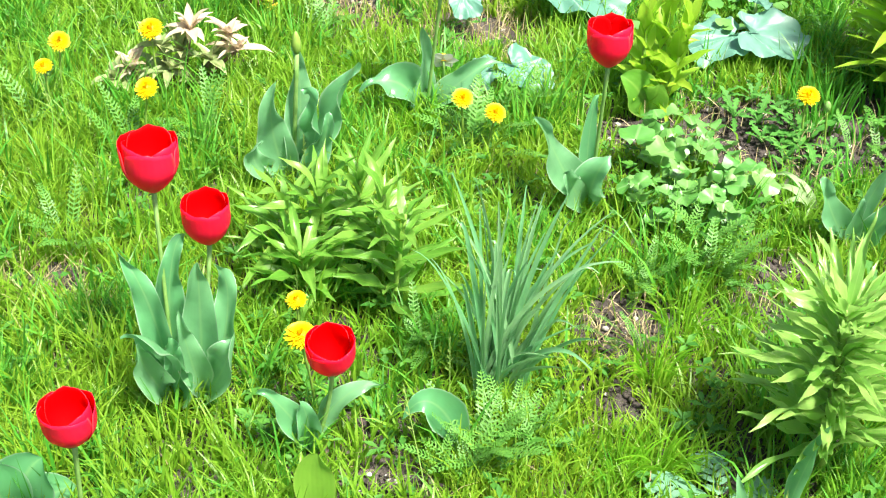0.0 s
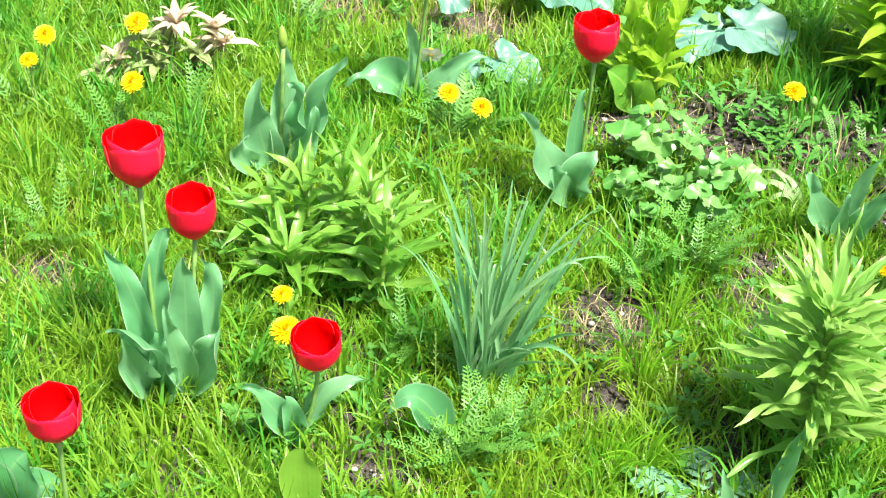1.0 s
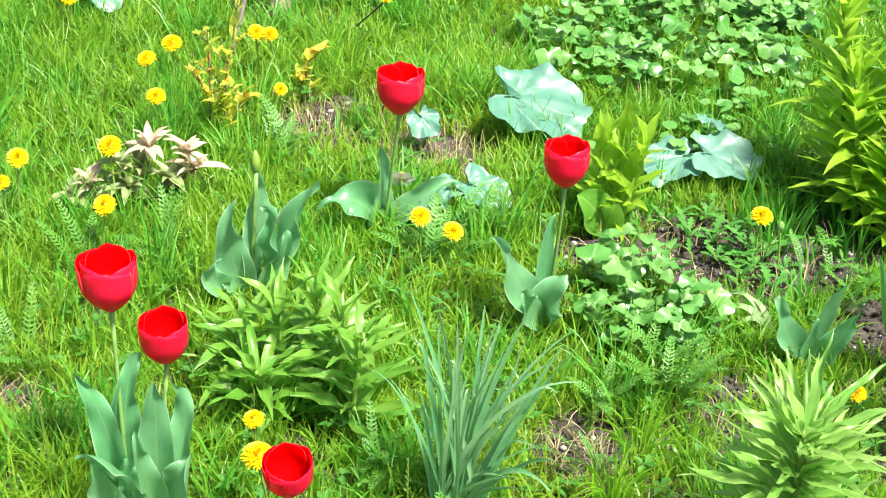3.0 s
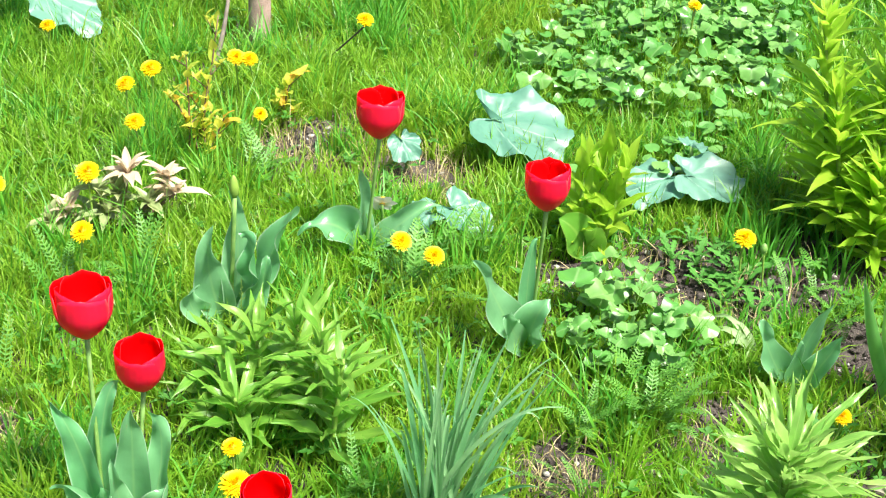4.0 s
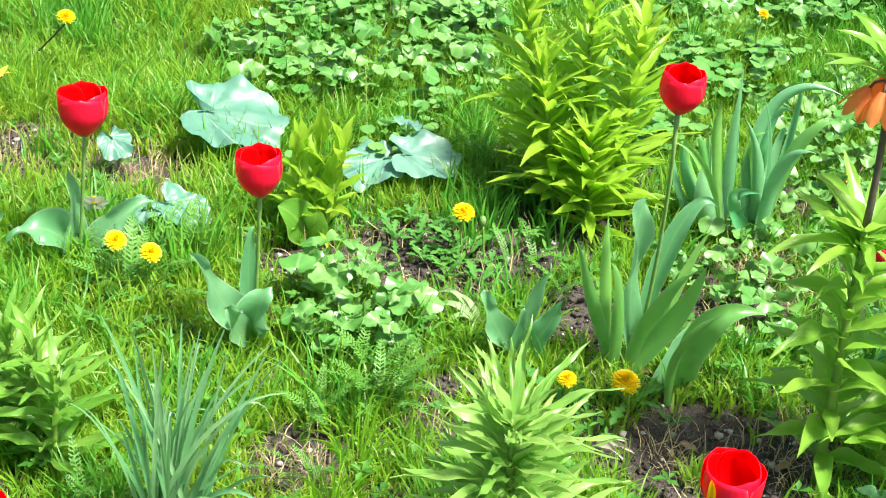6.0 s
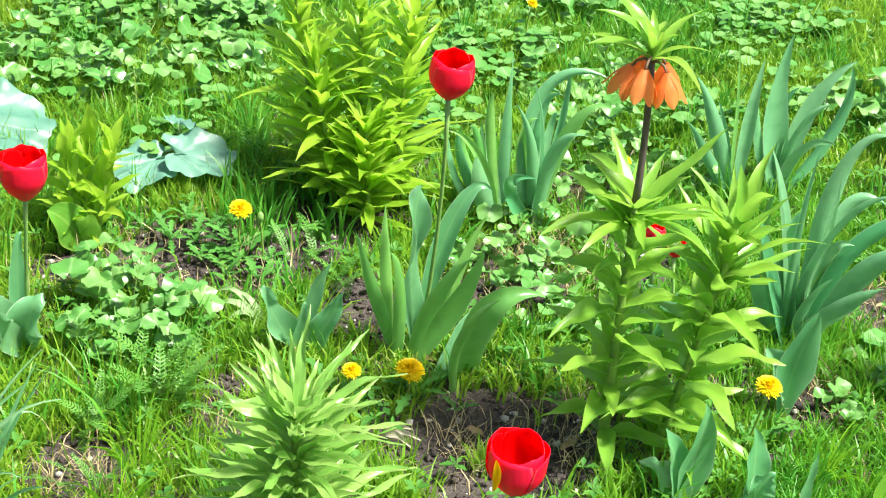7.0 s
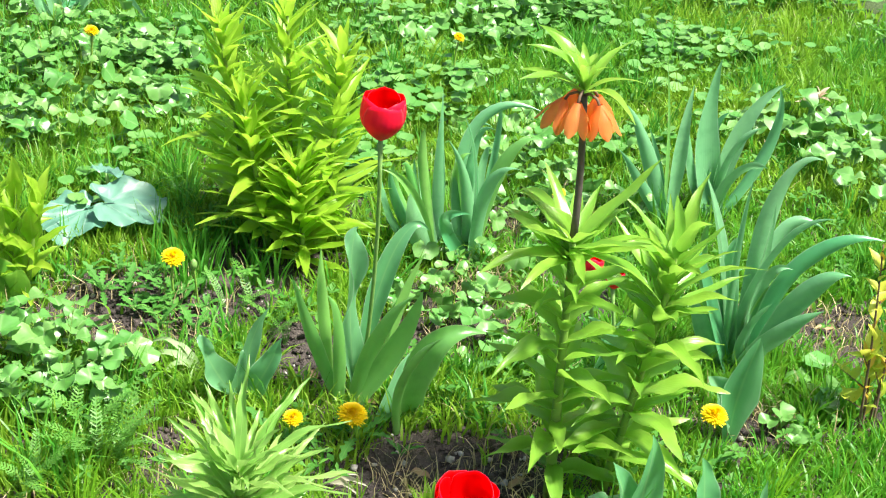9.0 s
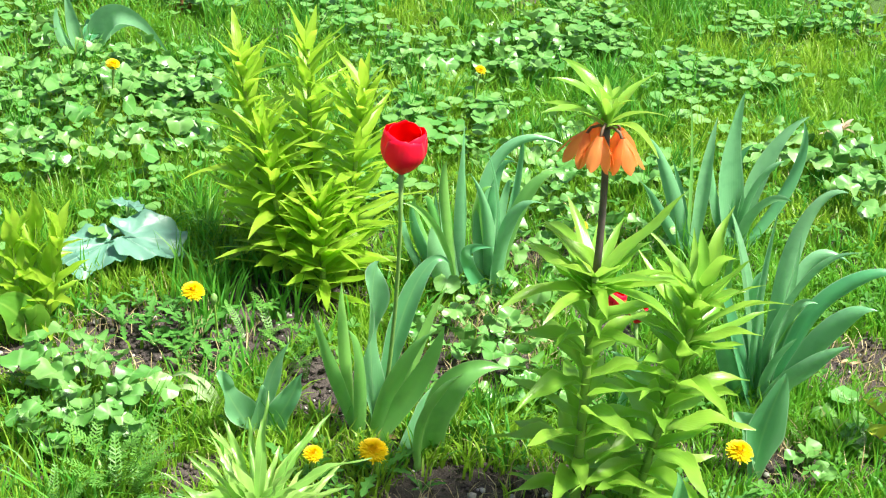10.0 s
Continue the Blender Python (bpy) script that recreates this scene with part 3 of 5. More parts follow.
# ---- irises ----
def iris(base, rows, label, fresh=0.3, extra=2):
    """rows: the middle and the tip of each sword-shaped leaf, in the world, and its half width."""
    t = thing("iris", base, label, "iris", "iris clumps")
    b = Vector(base)
    grown = list(rows)
    for k in range(extra):
        (m1, t1, h1), (m2, t2, h2) = RND.choice(rows), RND.choice(rows)
        q = RND.uniform(0.3, 0.7)
        back = Vector((RND.uniform(-0.02, 0.02), RND.uniform(0.0, 0.05), 0))
        grown.append((Vector(m1).lerp(Vector(m2), q) * 0.9 + b * 0.1 + back, Vector(t1).lerp(Vector(t2), q) * 0.8 + b * 0.2 + back, 0.45 * (h1 + h2)))
    for mid, tip, half in grown:
        d = Vector(tip) - b
        foot = Vector((d.x * RND.uniform(0.0, 0.22) + RND.uniform(-0.012, 0.012), d.y * 0.1 + RND.uniform(-0.02, 0.02), -0.004))
        flat = min(1.0, math.hypot(d.x, d.y) / max(0.05, d.z))
        me = bow_leaf("leaf", Vector(mid) - b - foot, d - foot, half * RND.uniform(1.08, 1.28), "sword", IRIS_FRESH if RND.random() < fresh else IRIS_LEAF,
                      RND.choice((-1, 1)) * RND.uniform(0.35, 0.6), 0.10, RND.uniform(0.6, 1.4), 20, 4, RND.uniform(-40, 40), RND.uniform(-45, 45), RND.uniform(0, 6), 0.06 * flat)
        part("leaf", me, t, Matrix.Translation(foot))
    return t


iris((0.784, 1.968, 0.000), [((0.721, 1.970, 0.135), (0.688, 1.971, 0.254), 0.014), ((0.755, 2.000, 0.153), (0.749, 2.013, 0.266), 0.014), ((0.761, 1.944, 0.144), (0.737, 1.942, 0.223), 0.014),
    ((0.856, 1.973, 0.131), (0.908, 1.975, 0.256), 0.014), ((0.844, 1.913, 0.133), (0.868, 1.883, 0.247), 0.022), ((0.807, 1.916, 0.132), (0.848, 1.880, 0.240), 0.017)],
    "iris with sword-shaped fresh green leaves over bare soil", 0.6, 1)
iris((0.827, 1.890, 0.000), [((0.866, 1.852, 0.147), (0.957, 1.837, 0.185), 0.031), ((0.872, 1.915, 0.079), (0.910, 1.910, 0.118), 0.022), ((0.829, 1.835, 0.118), (0.869, 1.808, 0.205), 0.014)],
    "low iris fan with broad arching leaves", 0.7, 0)
iris((1.085, 2.327, 0.000), [((1.090, 2.346, 0.191), (1.084, 2.349, 0.350), 0.016), ((1.032, 2.318, 0.144), (0.966, 2.325, 0.223), 0.014), ((1.055, 2.340, 0.187), (1.052, 2.342, 0.279), 0.016),
    ((1.019, 2.389, 0.073), (1.003, 2.418, 0.157), 0.015), ((1.031, 2.307, 0.103), (1.014, 2.304, 0.176), 0.021)], "dense iris clump behind a red tulip", 0.3, 6)
iris((1.141, 2.323, 0.000), [((1.138, 2.302, 0.173), (1.114, 2.313, 0.308), 0.014), ((1.155, 2.283, 0.169), (1.198, 2.241, 0.230), 0.016), ((1.149, 2.352, 0.245), (1.267, 2.319, 0.303), 0.018),
    ((1.200, 2.317, 0.204), (1.268, 2.285, 0.253), 0.016), ((1.077, 2.298, 0.102), (1.115, 2.258, 0.143), 0.019), ((1.198, 2.351, 0.199), (1.197, 2.351, 0.330), 0.009), ((1.136, 2.325, 0.138), (1.100, 2.342, 0.249), 0.016)],
    "iris with long grey-green leaves arching over at their tips", 0.15, 5)
iris((1.592, 2.353, 0.000), [((1.534, 2.367, 0.152), (1.486, 2.387, 0.259), 0.017), ((1.583, 2.383, 0.175), (1.565, 2.395, 0.339), 0.007), ((1.595, 2.351, 0.165), (1.613, 2.363, 0.292), 0.016),
    ((1.528, 2.359, 0.082), (1.471, 2.373, 0.176), 0.015)], "slim upright iris fan in grass", 0.1, 1)
iris((1.689, 2.340, 0.000), [((1.654, 2.365, 0.188), (1.674, 2.375, 0.333), 0.032), ((1.718, 2.345, 0.178), (1.796, 2.326, 0.295), 0.022), ((1.692, 2.314, 0.147), (1.728, 2.288, 0.223), 0.017),
    ((1.787, 2.333, 0.158), (1.787, 2.332, 0.284), 0.015), ((1.698, 2.297, 0.111), (1.737, 2.257, 0.154), 0.028), ((1.666, 2.394, 0.085), (1.645, 2.420, 0.213), 0.019)],
    "tall iris clump with upright blue-green leaves", 0.1, 2)
iris((1.428, 1.840, 0.000), [((1.381, 1.875, 0.233), (1.345, 1.903, 0.381), 0.020), ((1.387, 1.833, 0.223), (1.386, 1.821, 0.406), 0.008), ((1.458, 1.854, 0.307), (1.519, 1.833, 0.404), 0.020),
    ((1.447, 1.825, 0.219), (1.515, 1.774, 0.330), 0.018), ((1.484, 1.797, 0.218), (1.602, 1.746, 0.299), 0.024), ((1.476, 1.766, 0.184), (1.532, 1.724, 0.255), 0.026), ((1.445, 1.776, 0.106), (1.494, 1.727, 0.194), 0.024),
    ((1.365, 1.850, 0.141), (1.335, 1.872, 0.264), 0.020), ((1.447, 1.850, 0.161), (1.454, 1.845, 0.325), 0.022), ((1.362, 1.852, 0.096), (1.333, 1.862, 0.172), 0.022)],
    "large iris clump with long arching leaves", 0.1, 8)
iris((1.882, 1.974, 0.000), [((1.860, 1.986, 0.080), (1.852, 1.998, 0.149), 0.018), ((1.878, 1.974, 0.09), (1.875, 1.974, 0.183), 0.018), ((1.896, 1.945, 0.07), (1.906, 1.925, 0.123), 0.016)], "iris fan beside a golden shrub", 0.2, 1)
iris((0.637, 3.638, 0.000), [((0.588, 3.645, 0.074), (0.580, 3.646, 0.146), 0.020), ((0.615, 3.641, 0.098), (0.602, 3.643, 0.187), 0.020), ((0.700, 3.577, 0.139), (0.817, 3.508, 0.065), 0.031),
    ((0.649, 3.605, 0.084), (0.636, 3.587, 0.034), 0.026), ((0.727, 3.623, 0.105), (0.815, 3.559, 0.057), 0.023)], "iris clump with broad drooping leaves at the back", 0.1, 1)


# ---- daffodil leaves ----
def daffodil_tuft(base, tips, count, label):
    """tips: the ends of the outermost leaves; the others fall between them."""
    t = thing("daffodil_plant", base, label, "daffodil")
    base = Vector(base)
    for k in range(count):
        d = Vector(tips[k % len(tips)]) - base
        if k >= len(tips):
            d = d.lerp(Vector(RND.choice(tips)) - base, RND.uniform(0, 0.35)) * RND.uniform(0.62, 1.0)
            d += Vector((RND.uniform(-0.02, 0.02), RND.uniform(-0.05, 0.05), 0))
        foot = Vector((RND.uniform(-0.032, 0.032), RND.uniform(-0.025, 0.025), -0.004))
        d -= foot
        flat = Vector((d.x, d.y, 0))
        mid = d * 0.5 - flat * RND.uniform(0.02, 0.16) + Vector((0, 0, 0.35 * flat.length * RND.uniform(0.2, 0.8)))
        me = bow_leaf("leaf", mid, d, RND.uniform(0.0036, 0.0056), "strap", NARCISSUS_LEAF, 0.5, 0, 1, 14, 2, RND.uniform(-55, 55), RND.uniform(-60, 60), 0, RND.choice((0, 0, 0, 0.05, 0.14)))
        part("leaf", me, t, Matrix.Translation(foot))


daffodil_tuft((0.048, 1.651, 0.000), [(-0.071, 1.604, 0.306), (-0.022, 1.703, 0.346), (0.011, 1.652, 0.381), (0.039, 1.621, 0.357), (0.101, 1.679, 0.333), (0.130, 1.649, 0.350), (0.210, 1.646, 0.311),
    (0.205, 1.616, 0.284), (0.159, 1.598, 0.175), (0.177, 1.587, 0.167), (0.052, 1.601, 0.361), (-0.012, 1.653, 0.349)], 58, "tuft of narrow blue-green daffodil leaves without flowers")


# ---- lilies ----
def leaf_set(prefix, count, length, half, material, lean0, lean1, wave=0.12, cup=0.35):
    return [arc_leaf(prefix, length * RND.uniform(0.75, 1.12), half * RND.uniform(0.85, 1.15), "lance", lean0 + RND.uniform(-14, 14), lean1 + RND.uniform(-28, 30), material,
                     cup * RND.uniform(0.5, 1.3), wave, RND.uniform(1.2, 2.2), 9, 4, RND.uniform(-30, 30), RND.uniform(0, 6)) for _ in range(count)]


LILY_LEAVES = leaf_set("leaf", 14, 0.132, 0.0118, LILY_LEAF, 50, 82, 0.4, 0.4)
LILY_BIG_LEAVES = leaf_set("leaf", 16, 0.160, 0.0092, LILY_PALE_LEAF, 52, 80, 0.7, 0.4)
LILY_TALL_LEAVES = leaf_set("leaf", 14, 0.122, 0.0118, LILY_TALL_LEAF, 56, 74, 0.15, 0.25)
CROWN_LEAVES = leaf_set("leaf", 14, 0.150, 0.0190, CROWN_LEAF, 56, 92, 0.3, 0.5)
WHORL_LEAVES = leaf_set("leaf", 8, 0.150, 0.0130, CROWN_LEAF, 48, 74, 0.2)
SHOOT_LEAVES = leaf_set("leaf", 6, 0.105, 0.0175, LILY_TALL_LEAF, 30, 66, 0.15)
TUFT_LEAVES = leaf_set("leaf", 6, 0.112, 0.0112, CROWN_LEAF, 12, 58, 0.08)


def leafy_stem(t, foot, top, leaves, count, start=0.1, size0=1.0, size1=0.45, tip_up=35, radius=0.006, stem_mat=None, bow=(0, 0), droop=30):
    """A stem with leaves set on it in a spiral; those near the top are shorter and stand more upright."""
    pts = bent(foot, top, bow, 9)
    part("stem", tube("stem", pts, [radius * (1 - 0.5 * i / 8) for i in range(9)], stem_mat or STEM_LIME), t)
    az = RND.uniform(0, 360)
    for k in range(count):
        s = start + (1 - start) * (k + 0.5) / count
        i = min(7, int(s * 8))
        p = pts[i].lerp(pts[i + 1], s * 8 - i)
        az += 137.5 + RND.uniform(-14, 14)
        size = size0 + (size1 - size0) * max(0.0, (s - 0.45) / 0.55) ** 1.2
        if s < 0.25:
            size *= 0.9 + 0.4 * s
        tilt = -tip_up * max(0.0, (s - 0.55) / 0.45) + RND.uniform(-14, 14) + droop * max(0.0, 0.55 - s)
        part("leaf", RND.choice(leaves), t, turned(p, az, tilt, size * RND.uniform(0.85, 1.12)))


def lily(base, stems, label, leaves, count, **kw):
    """stems: rows of foot and top, in the world."""
    t = thing("lily", base, label, "lily", "lily plants")
    b = Vector(base)
    for foot, top in stems:
        leafy_stem(t, Vector(foot) - b - Vector((0, 0, 0.005)), Vector(top) - b, leaves, count, **kw)
    return t


lily((-0.159, 1.865, 0.000), [((-0.115, 1.813, 0.000), (-0.090, 1.815, 0.195)), ((-0.275, 1.935, 0.000), (-0.280, 1.930, 0.130)), ((-0.170, 1.938, 0.000), (-0.165, 1.939, 0.180)),
     ((-0.218, 1.922, 0.000), (-0.226, 1.918, 0.160)), ((-0.134, 1.880, 0.000), (-0.125, 1.880, 0.185)), ((-0.236, 1.850, 0.000), (-0.252, 1.830, 0.115))],
     "leafy green lily plant with several stems, not yet flowering", LILY_LEAVES, 25, radius=0.0050, tip_up=26, size1=0.66, droop=14)
lily((0.478, 1.490, 0.000), [((0.478, 1.490, 0.000), (0.468, 1.478, 0.300))], "lush lily with dense narrow curling leaves", LILY_BIG_LEAVES, 130, radius=0.009, size1=0.78, tip_up=16, start=0.2, droop=6)
lily((0.840, 2.480, 0.000), [((0.799, 2.543, 0.000), (0.738, 2.570, 0.420)), ((0.856, 2.487, 0.000), (0.845, 2.503, 0.450)), ((0.900, 2.442, 0.000), (0.932, 2.452, 0.385)),
     ((0.805, 2.465, 0.000), (0.755, 2.471, 0.310)), ((0.846, 2.383, 0.000), (0.832, 2.387, 0.200))],
     "tall bright lime-green lily clump with five leafy stems", LILY_TALL_LEAVES, 76, radius=0.006, size0=1.12, size1=0.70, tip_up=26)
lily((0.328, 2.440, 0.000), [((0.324, 2.443, 0.000), (0.354, 2.439, 0.205)), ((0.312, 2.434, 0.000), (0.312, 2.434, 0.185)), ((0.353, 2.428, 0.000), (0.385, 2.424, 0.180))],
     "young lime-green lily shoots beside a tulip", SHOOT_LEAVES, 16, radius=0.005, size0=0.95, size1=0.8)


# ---- crown imperial ----
def bell_petal():
    v, f, uv = [], [], []
    n, m = 8, 4
    for i in range(n + 1):
        s = i / n
        half = 0.0125 * (0.45 + 1.5 * s - 1.0 * s * s) * (1 - max(0, (s - 0.7) / 0.3) ** 2 * 0.8)
        r = 0.008 + 0.016 * min(1, 2.2 * s) + 0.010 * s ** 2.5
        for j in range(m + 1):
            u = 2 * j / m - 1
            v.append((r - 0.004 * u * u, half * u, -0.052 * s))
            uv.append((j / m, s))
    for i in range(n):
        for j in range(m):
            k = i * (m + 1) + j
            f.append((k, k + 1, k + m + 2, k + m + 1))
    return mesh_of("bell_petal", v, f, PETAL_ORANGE, uv)


def crown_imperial(base, neck, head, label):
    b = Vector(base)
    t = thing("crown_imperial", base, label, "crown imperial")
    neck, head = Vector(neck) - b, Vector(head) - b
    leafy_stem(t, Vector((0, 0, -0.005)), neck, CROWN_LEAVES, 42, 0.10, 1.05, 0.7, 15, 0.0090, STEM_LIME)
    for k in range(17):
        part("leaf", RND.choice(WHORL_LEAVES), t, turned(neck - Vector((0, 0, 0.004 + 0.007 * (k % 5))), 41.3 * k + RND.uniform(-8, 8), RND.uniform(-12, 22), RND.uniform(0.8, 1.1)))
    part("flower_stalk", tube("flower_stalk", bent(neck, head, (0.006, 0)), [0.0058, 0.0053, 0.005, 0.0048, 0.0047, 0.0047, 0.0047], STEM_DARK), t, label="bare dark purple stalk")
    petal = bell_petal()
    hook = tube("hook", [Vector((0, 0, 0)), Vector((0.010, 0, 0.006)), Vector((0.022, 0, 0.002)), Vector((0.028, 0, -0.008))], [0.0022] * 4, STEM_BROWN, 6)
    for k in range(5):
        az = 72 * k + 15 + RND.uniform(-8, 8)
        hk = part("bell", hook, t, turned(head + Vector((0, 0, 0.005 * (k % 2))), az, 0, 0.88), "hanging orange bell flower")
        lean = Matrix.Translation((0.028, 0, -0.006)) @ Matrix.Rotation(radians(-8 - 5 * (k % 3)), 4, "Y")
        for i in range(6):
            part("petal", petal, hk, lean @ Matrix.Rotation(radians(60 * i + 20 * k), 4, "Z") @ Matrix.Rotation(radians(-4 - 5 * (i % 2)), 4, "Y") @ Matrix.Diagonal((0.62, 0.80, 0.98, 1)))
    az = 0
    for k in range(14):
        az += 137.5
        part("crown_leaf", RND.choice(TUFT_LEAVES), t, turned(head + Vector((0, 0, 0.002 + 0.001 * k)), az, 44 * (1 - k / 14) + RND.uniform(-12, 8), RND.uniform(0.75, 1.1) * (1.05 - 0.2 * k / 14)), "narrow green crown leaf")
    return t


crown_imperial((0.988, 1.645, -0.000), (0.981, 1.649, 0.436), (0.974, 1.653, 0.648), "crown imperial with orange bells under a green leaf tuft")
t_ = thing("crown_imperial", (1.062, 1.621, 0.000), "leafy crown imperial stem without flowers", "crown imperial")
leafy_stem(t_, Vector((0, 0, 0)), Vector((1.135, 1.622, 0.396)) - Vector((1.062, 1.621, 0.000)), CROWN_LEAVES, 44, 0.1, 1.0, 0.8, 30, 0.008, STEM_LIME)
for k_ in range(17):
    part("leaf", RND.choice(WHORL_LEAVES), t_, turned(Vector((1.142, 1.632, 0.389)) - Vector((1.062, 1.621, 0.000)) - Vector((0.012, 0, 0.09)) * (1 - k_ / 16), 137.5 * k_, 12 - 40 * k_ / 16 + RND.uniform(-10, 10), RND.uniform(0.7, 1.0)))


# ---- dandelions ----
def dandelion_head_mesh():
    v, f = [], []
    rnd = random.Random(3)
    for k in range(260):
        ring = k / 260
        az, el = k * 2.39996, 6 + 80 * ring ** 0.9
        ln = 0.0185 - 0.008 * ring
        c, s_ = math.cos(az), math.sin(az)
        e = radians(el + rnd.uniform(-6, 6))
        w = 0.0012
        d = Vector((c * math.cos(e), s_ * math.cos(e), math.sin(e)))
        sd = Vector((-s_, c, 0)) * w
        o = Vector((0, 0, 0.002 + 0.002 * ring)) + d * 0.002
        n0 = len(v)
        v += [o - sd * 0.5, o + sd * 0.5, o + d * ln * 0.7 + sd, o + d * ln * 0.7 - sd, o + d * ln + sd * 0.6 - Vector((0, 0, 0.001)), o + d * ln - sd * 0.6 - Vector((0, 0, 0.001))]
        f += [(n0, n0 + 1, n0 + 2, n0 + 3), (n0 + 3, n0 + 2, n0 + 4, n0 + 5)]
    return mesh_of("dandelion_head", v, f, PETAL_YELLOW)


def calyx_mesh():
    pts = [Vector((0, 0, z)) for z in (-0.012, -0.009, -0.004, 0.001, 0.004)]
    return tube("calyx", pts, [0.0022, 0.005, 0.0065, 0.006, 0.004], STEM_GREEN, 9)


def toothed_leaf(name, length, half, material, teeth=6, lean0=45, lean1=95):
    """A deeply toothed leaf, such as a dandelion's."""
    v, f, uv = [], [], []
    n = teeth * 2
    p, pts = Vector((0, 0, 0)), []
    for i in range(n + 1):
        pts.append(p.copy())
        a = radians(lean0 + (lean1 - lean0) * i / n)
        p += Vector((math.sin(a), 0, math.cos(a))) * length / n
    for i, q in enumerate(pts):
        s = i / n
        w = half * (0.25 + 0.9 * s) * (1 - max(0, (s - 0.75) / 0.25) ** 1.5) * (1.0 if i % 2 else 0.38) + 0.0006
        for u in (-1, 0, 1):
            v.append(q + Vector((-0.25 * w if u else 0, u * w, 0.18 * w if u else 0)))
            uv.append((0.5 + 0.5 * u, s))
    for i in range(n):
        for j in range(2):
            k = i * 3 + j
            f.append((k, k + 1, k + 4, k + 3))
    return mesh_of(name, v, f, material, uv)


DAND_LEAF_MAT = leafy("dandelion_leaf", (0.10, 0.30, 0.055), (0.06, 0.22, 0.03), 0.55, 0.3, 0, pale=(0.20, 0.38, 0.10), spec=0.25)
HEAD, CALYX = dandelion_head_mesh(), calyx_mesh()
DISC = tube("disc", [Vector((0, 0, z)) for z in (0.002, 0.005, 0.0085, 0.0115, 0.0125)], [0.0160, 0.0155, 0.0125, 0.007, 0.001], PETAL_YELLOW, 16)
DAND_LEAVES = [toothed_leaf("leaf", 0.10 * k, 0.013, DAND_LEAF_MAT, 6, a, a + 55) for k, a in ((0.8, 30), (1.0, 40), (1.15, 50), (0.65, 20))]


def dandelion(head, size=1.0, foot=None, tilt=None, stalk=None, label="yellow dandelion flower on a thin green stalk"):
    """head: where the flower sits."""
    head = Vector(head)
    foot = Vector(foot) if foot else Vector((head.x + RND.uniform(-0.015, 0.015), head.y + RND.uniform(-0.01, 0.02), 0))
    t = thing("dandelion", foot, label, "dandelion", "dandelions")
    d = head - foot
    part("stalk", tube("stalk", bent((0, 0, -0.004), d - Vector((0, 0, 0.01)), (RND.uniform(-0.01, 0.01), 0.0)), [0.0021] * 7, stalk or STEM_LIME, 6), t)
    az, tl = tilt or (RND.uniform(235, 305), RND.uniform(12, 40))
    m = turned(d, az, tl, size)
    fl = part("flower_head", HEAD, t, m)
    part("disc", DISC, fl)
    part("calyx", CALYX, fl)
    a0 = RND.uniform(0, 360)
    for k in range(6):
        part("leaf", RND.choice(DAND_LEAVES), t, turned((0, 0, 0.002), a0 + 60 * k + RND.uniform(-15, 15), RND.uniform(-5, 25), RND.uniform(0.6, 1.0)))


HEADS_FRONT = [
    ((-0.720, 2.364, 0.160), 1.0), ((-0.738, 2.310, 0.140), 0.85), ((-0.571, 2.429, 0.150), 1.15), ((-0.551, 2.260, 0.130), 1.05),
    ((-0.013, 2.275, 0.110), 0.98), ((0.043, 2.245, 0.100), 0.98), ((0.587, 2.314, 0.100), 1.05), ((-0.241, 1.704, 0.120), 0.8),
    ((-0.223, 1.589, 0.150), 1.15), ((-0.789, 3.132, 0.120), 0.9), ((-0.527, 2.881, 0.140), 1.1),
]
HEADS_BACK = [
    ((-0.566, 2.808, 0.140), 1.0), ((-0.523, 2.646, 0.140), 1.0), ((-0.365, 2.965, 0.130), 1.0), ((-0.336, 2.957, 0.130), 0.95),
    ((-0.294, 2.728, 0.120), 0.75), ((0.635, 3.234, 0.150), 0.7), ((0.660, 1.865, 0.060), 0.8), ((0.751, 1.856, 0.050), 1.25),
    ((1.228, 1.605, 0.120), 1.1), ((0.636, 3.257, 0.140), 0.8), ((1.375, 2.420, 0.060), 0.8), ((1.436, 3.077, 0.120), 0.7),
]
for p_, k_ in HEADS_FRONT + HEADS_BACK:
    dandelion(p_, k_)
dandelion((-0.100, 3.098, 0.160), 1.0, (-0.204, 3.236, 0.000), (300, 20), STEM_DARK, "yellow dandelion on a bent dark stalk")


bud_ = thing("dandelion", (0.627, 2.298, 0.000), "closed dandelion bud on a thin stalk", "dandelion", "dandelions")
d_ = Vector((0.619, 2.296, 0.090)) - Vector((0.627, 2.298, 0.000))
part("stalk", tube("stalk", bent((0, 0, 0), d_), [0.0018] * 7, STEM_LIME, 6), bud_)
part("bud", tube("bud", [d_ + Vector((0, 0, z)) for z in (-0.006, 0, 0.006, 0.011, 0.014)], [0.002, 0.006, 0.0065, 0.0045, 0.002], STEM_GREEN, 9), bud_, label="closed green bud with pale tip")


def rosette(place, n, size, label="leafy weed rosette with toothed leaves"):
    t = thing("weed_rosette", place, label, "weed", "weed rosettes")
    a0 = RND.uniform(0, 360)
    for k in range(n):
        part("leaf", RND.choice(DAND_LEAVES), t, turned((0, 0, 0.002), a0 + 360 * k / n + RND.uniform(-18, 18), RND.uniform(-25, 20), 0.72 * size * RND.uniform(0.65, 1.1)))


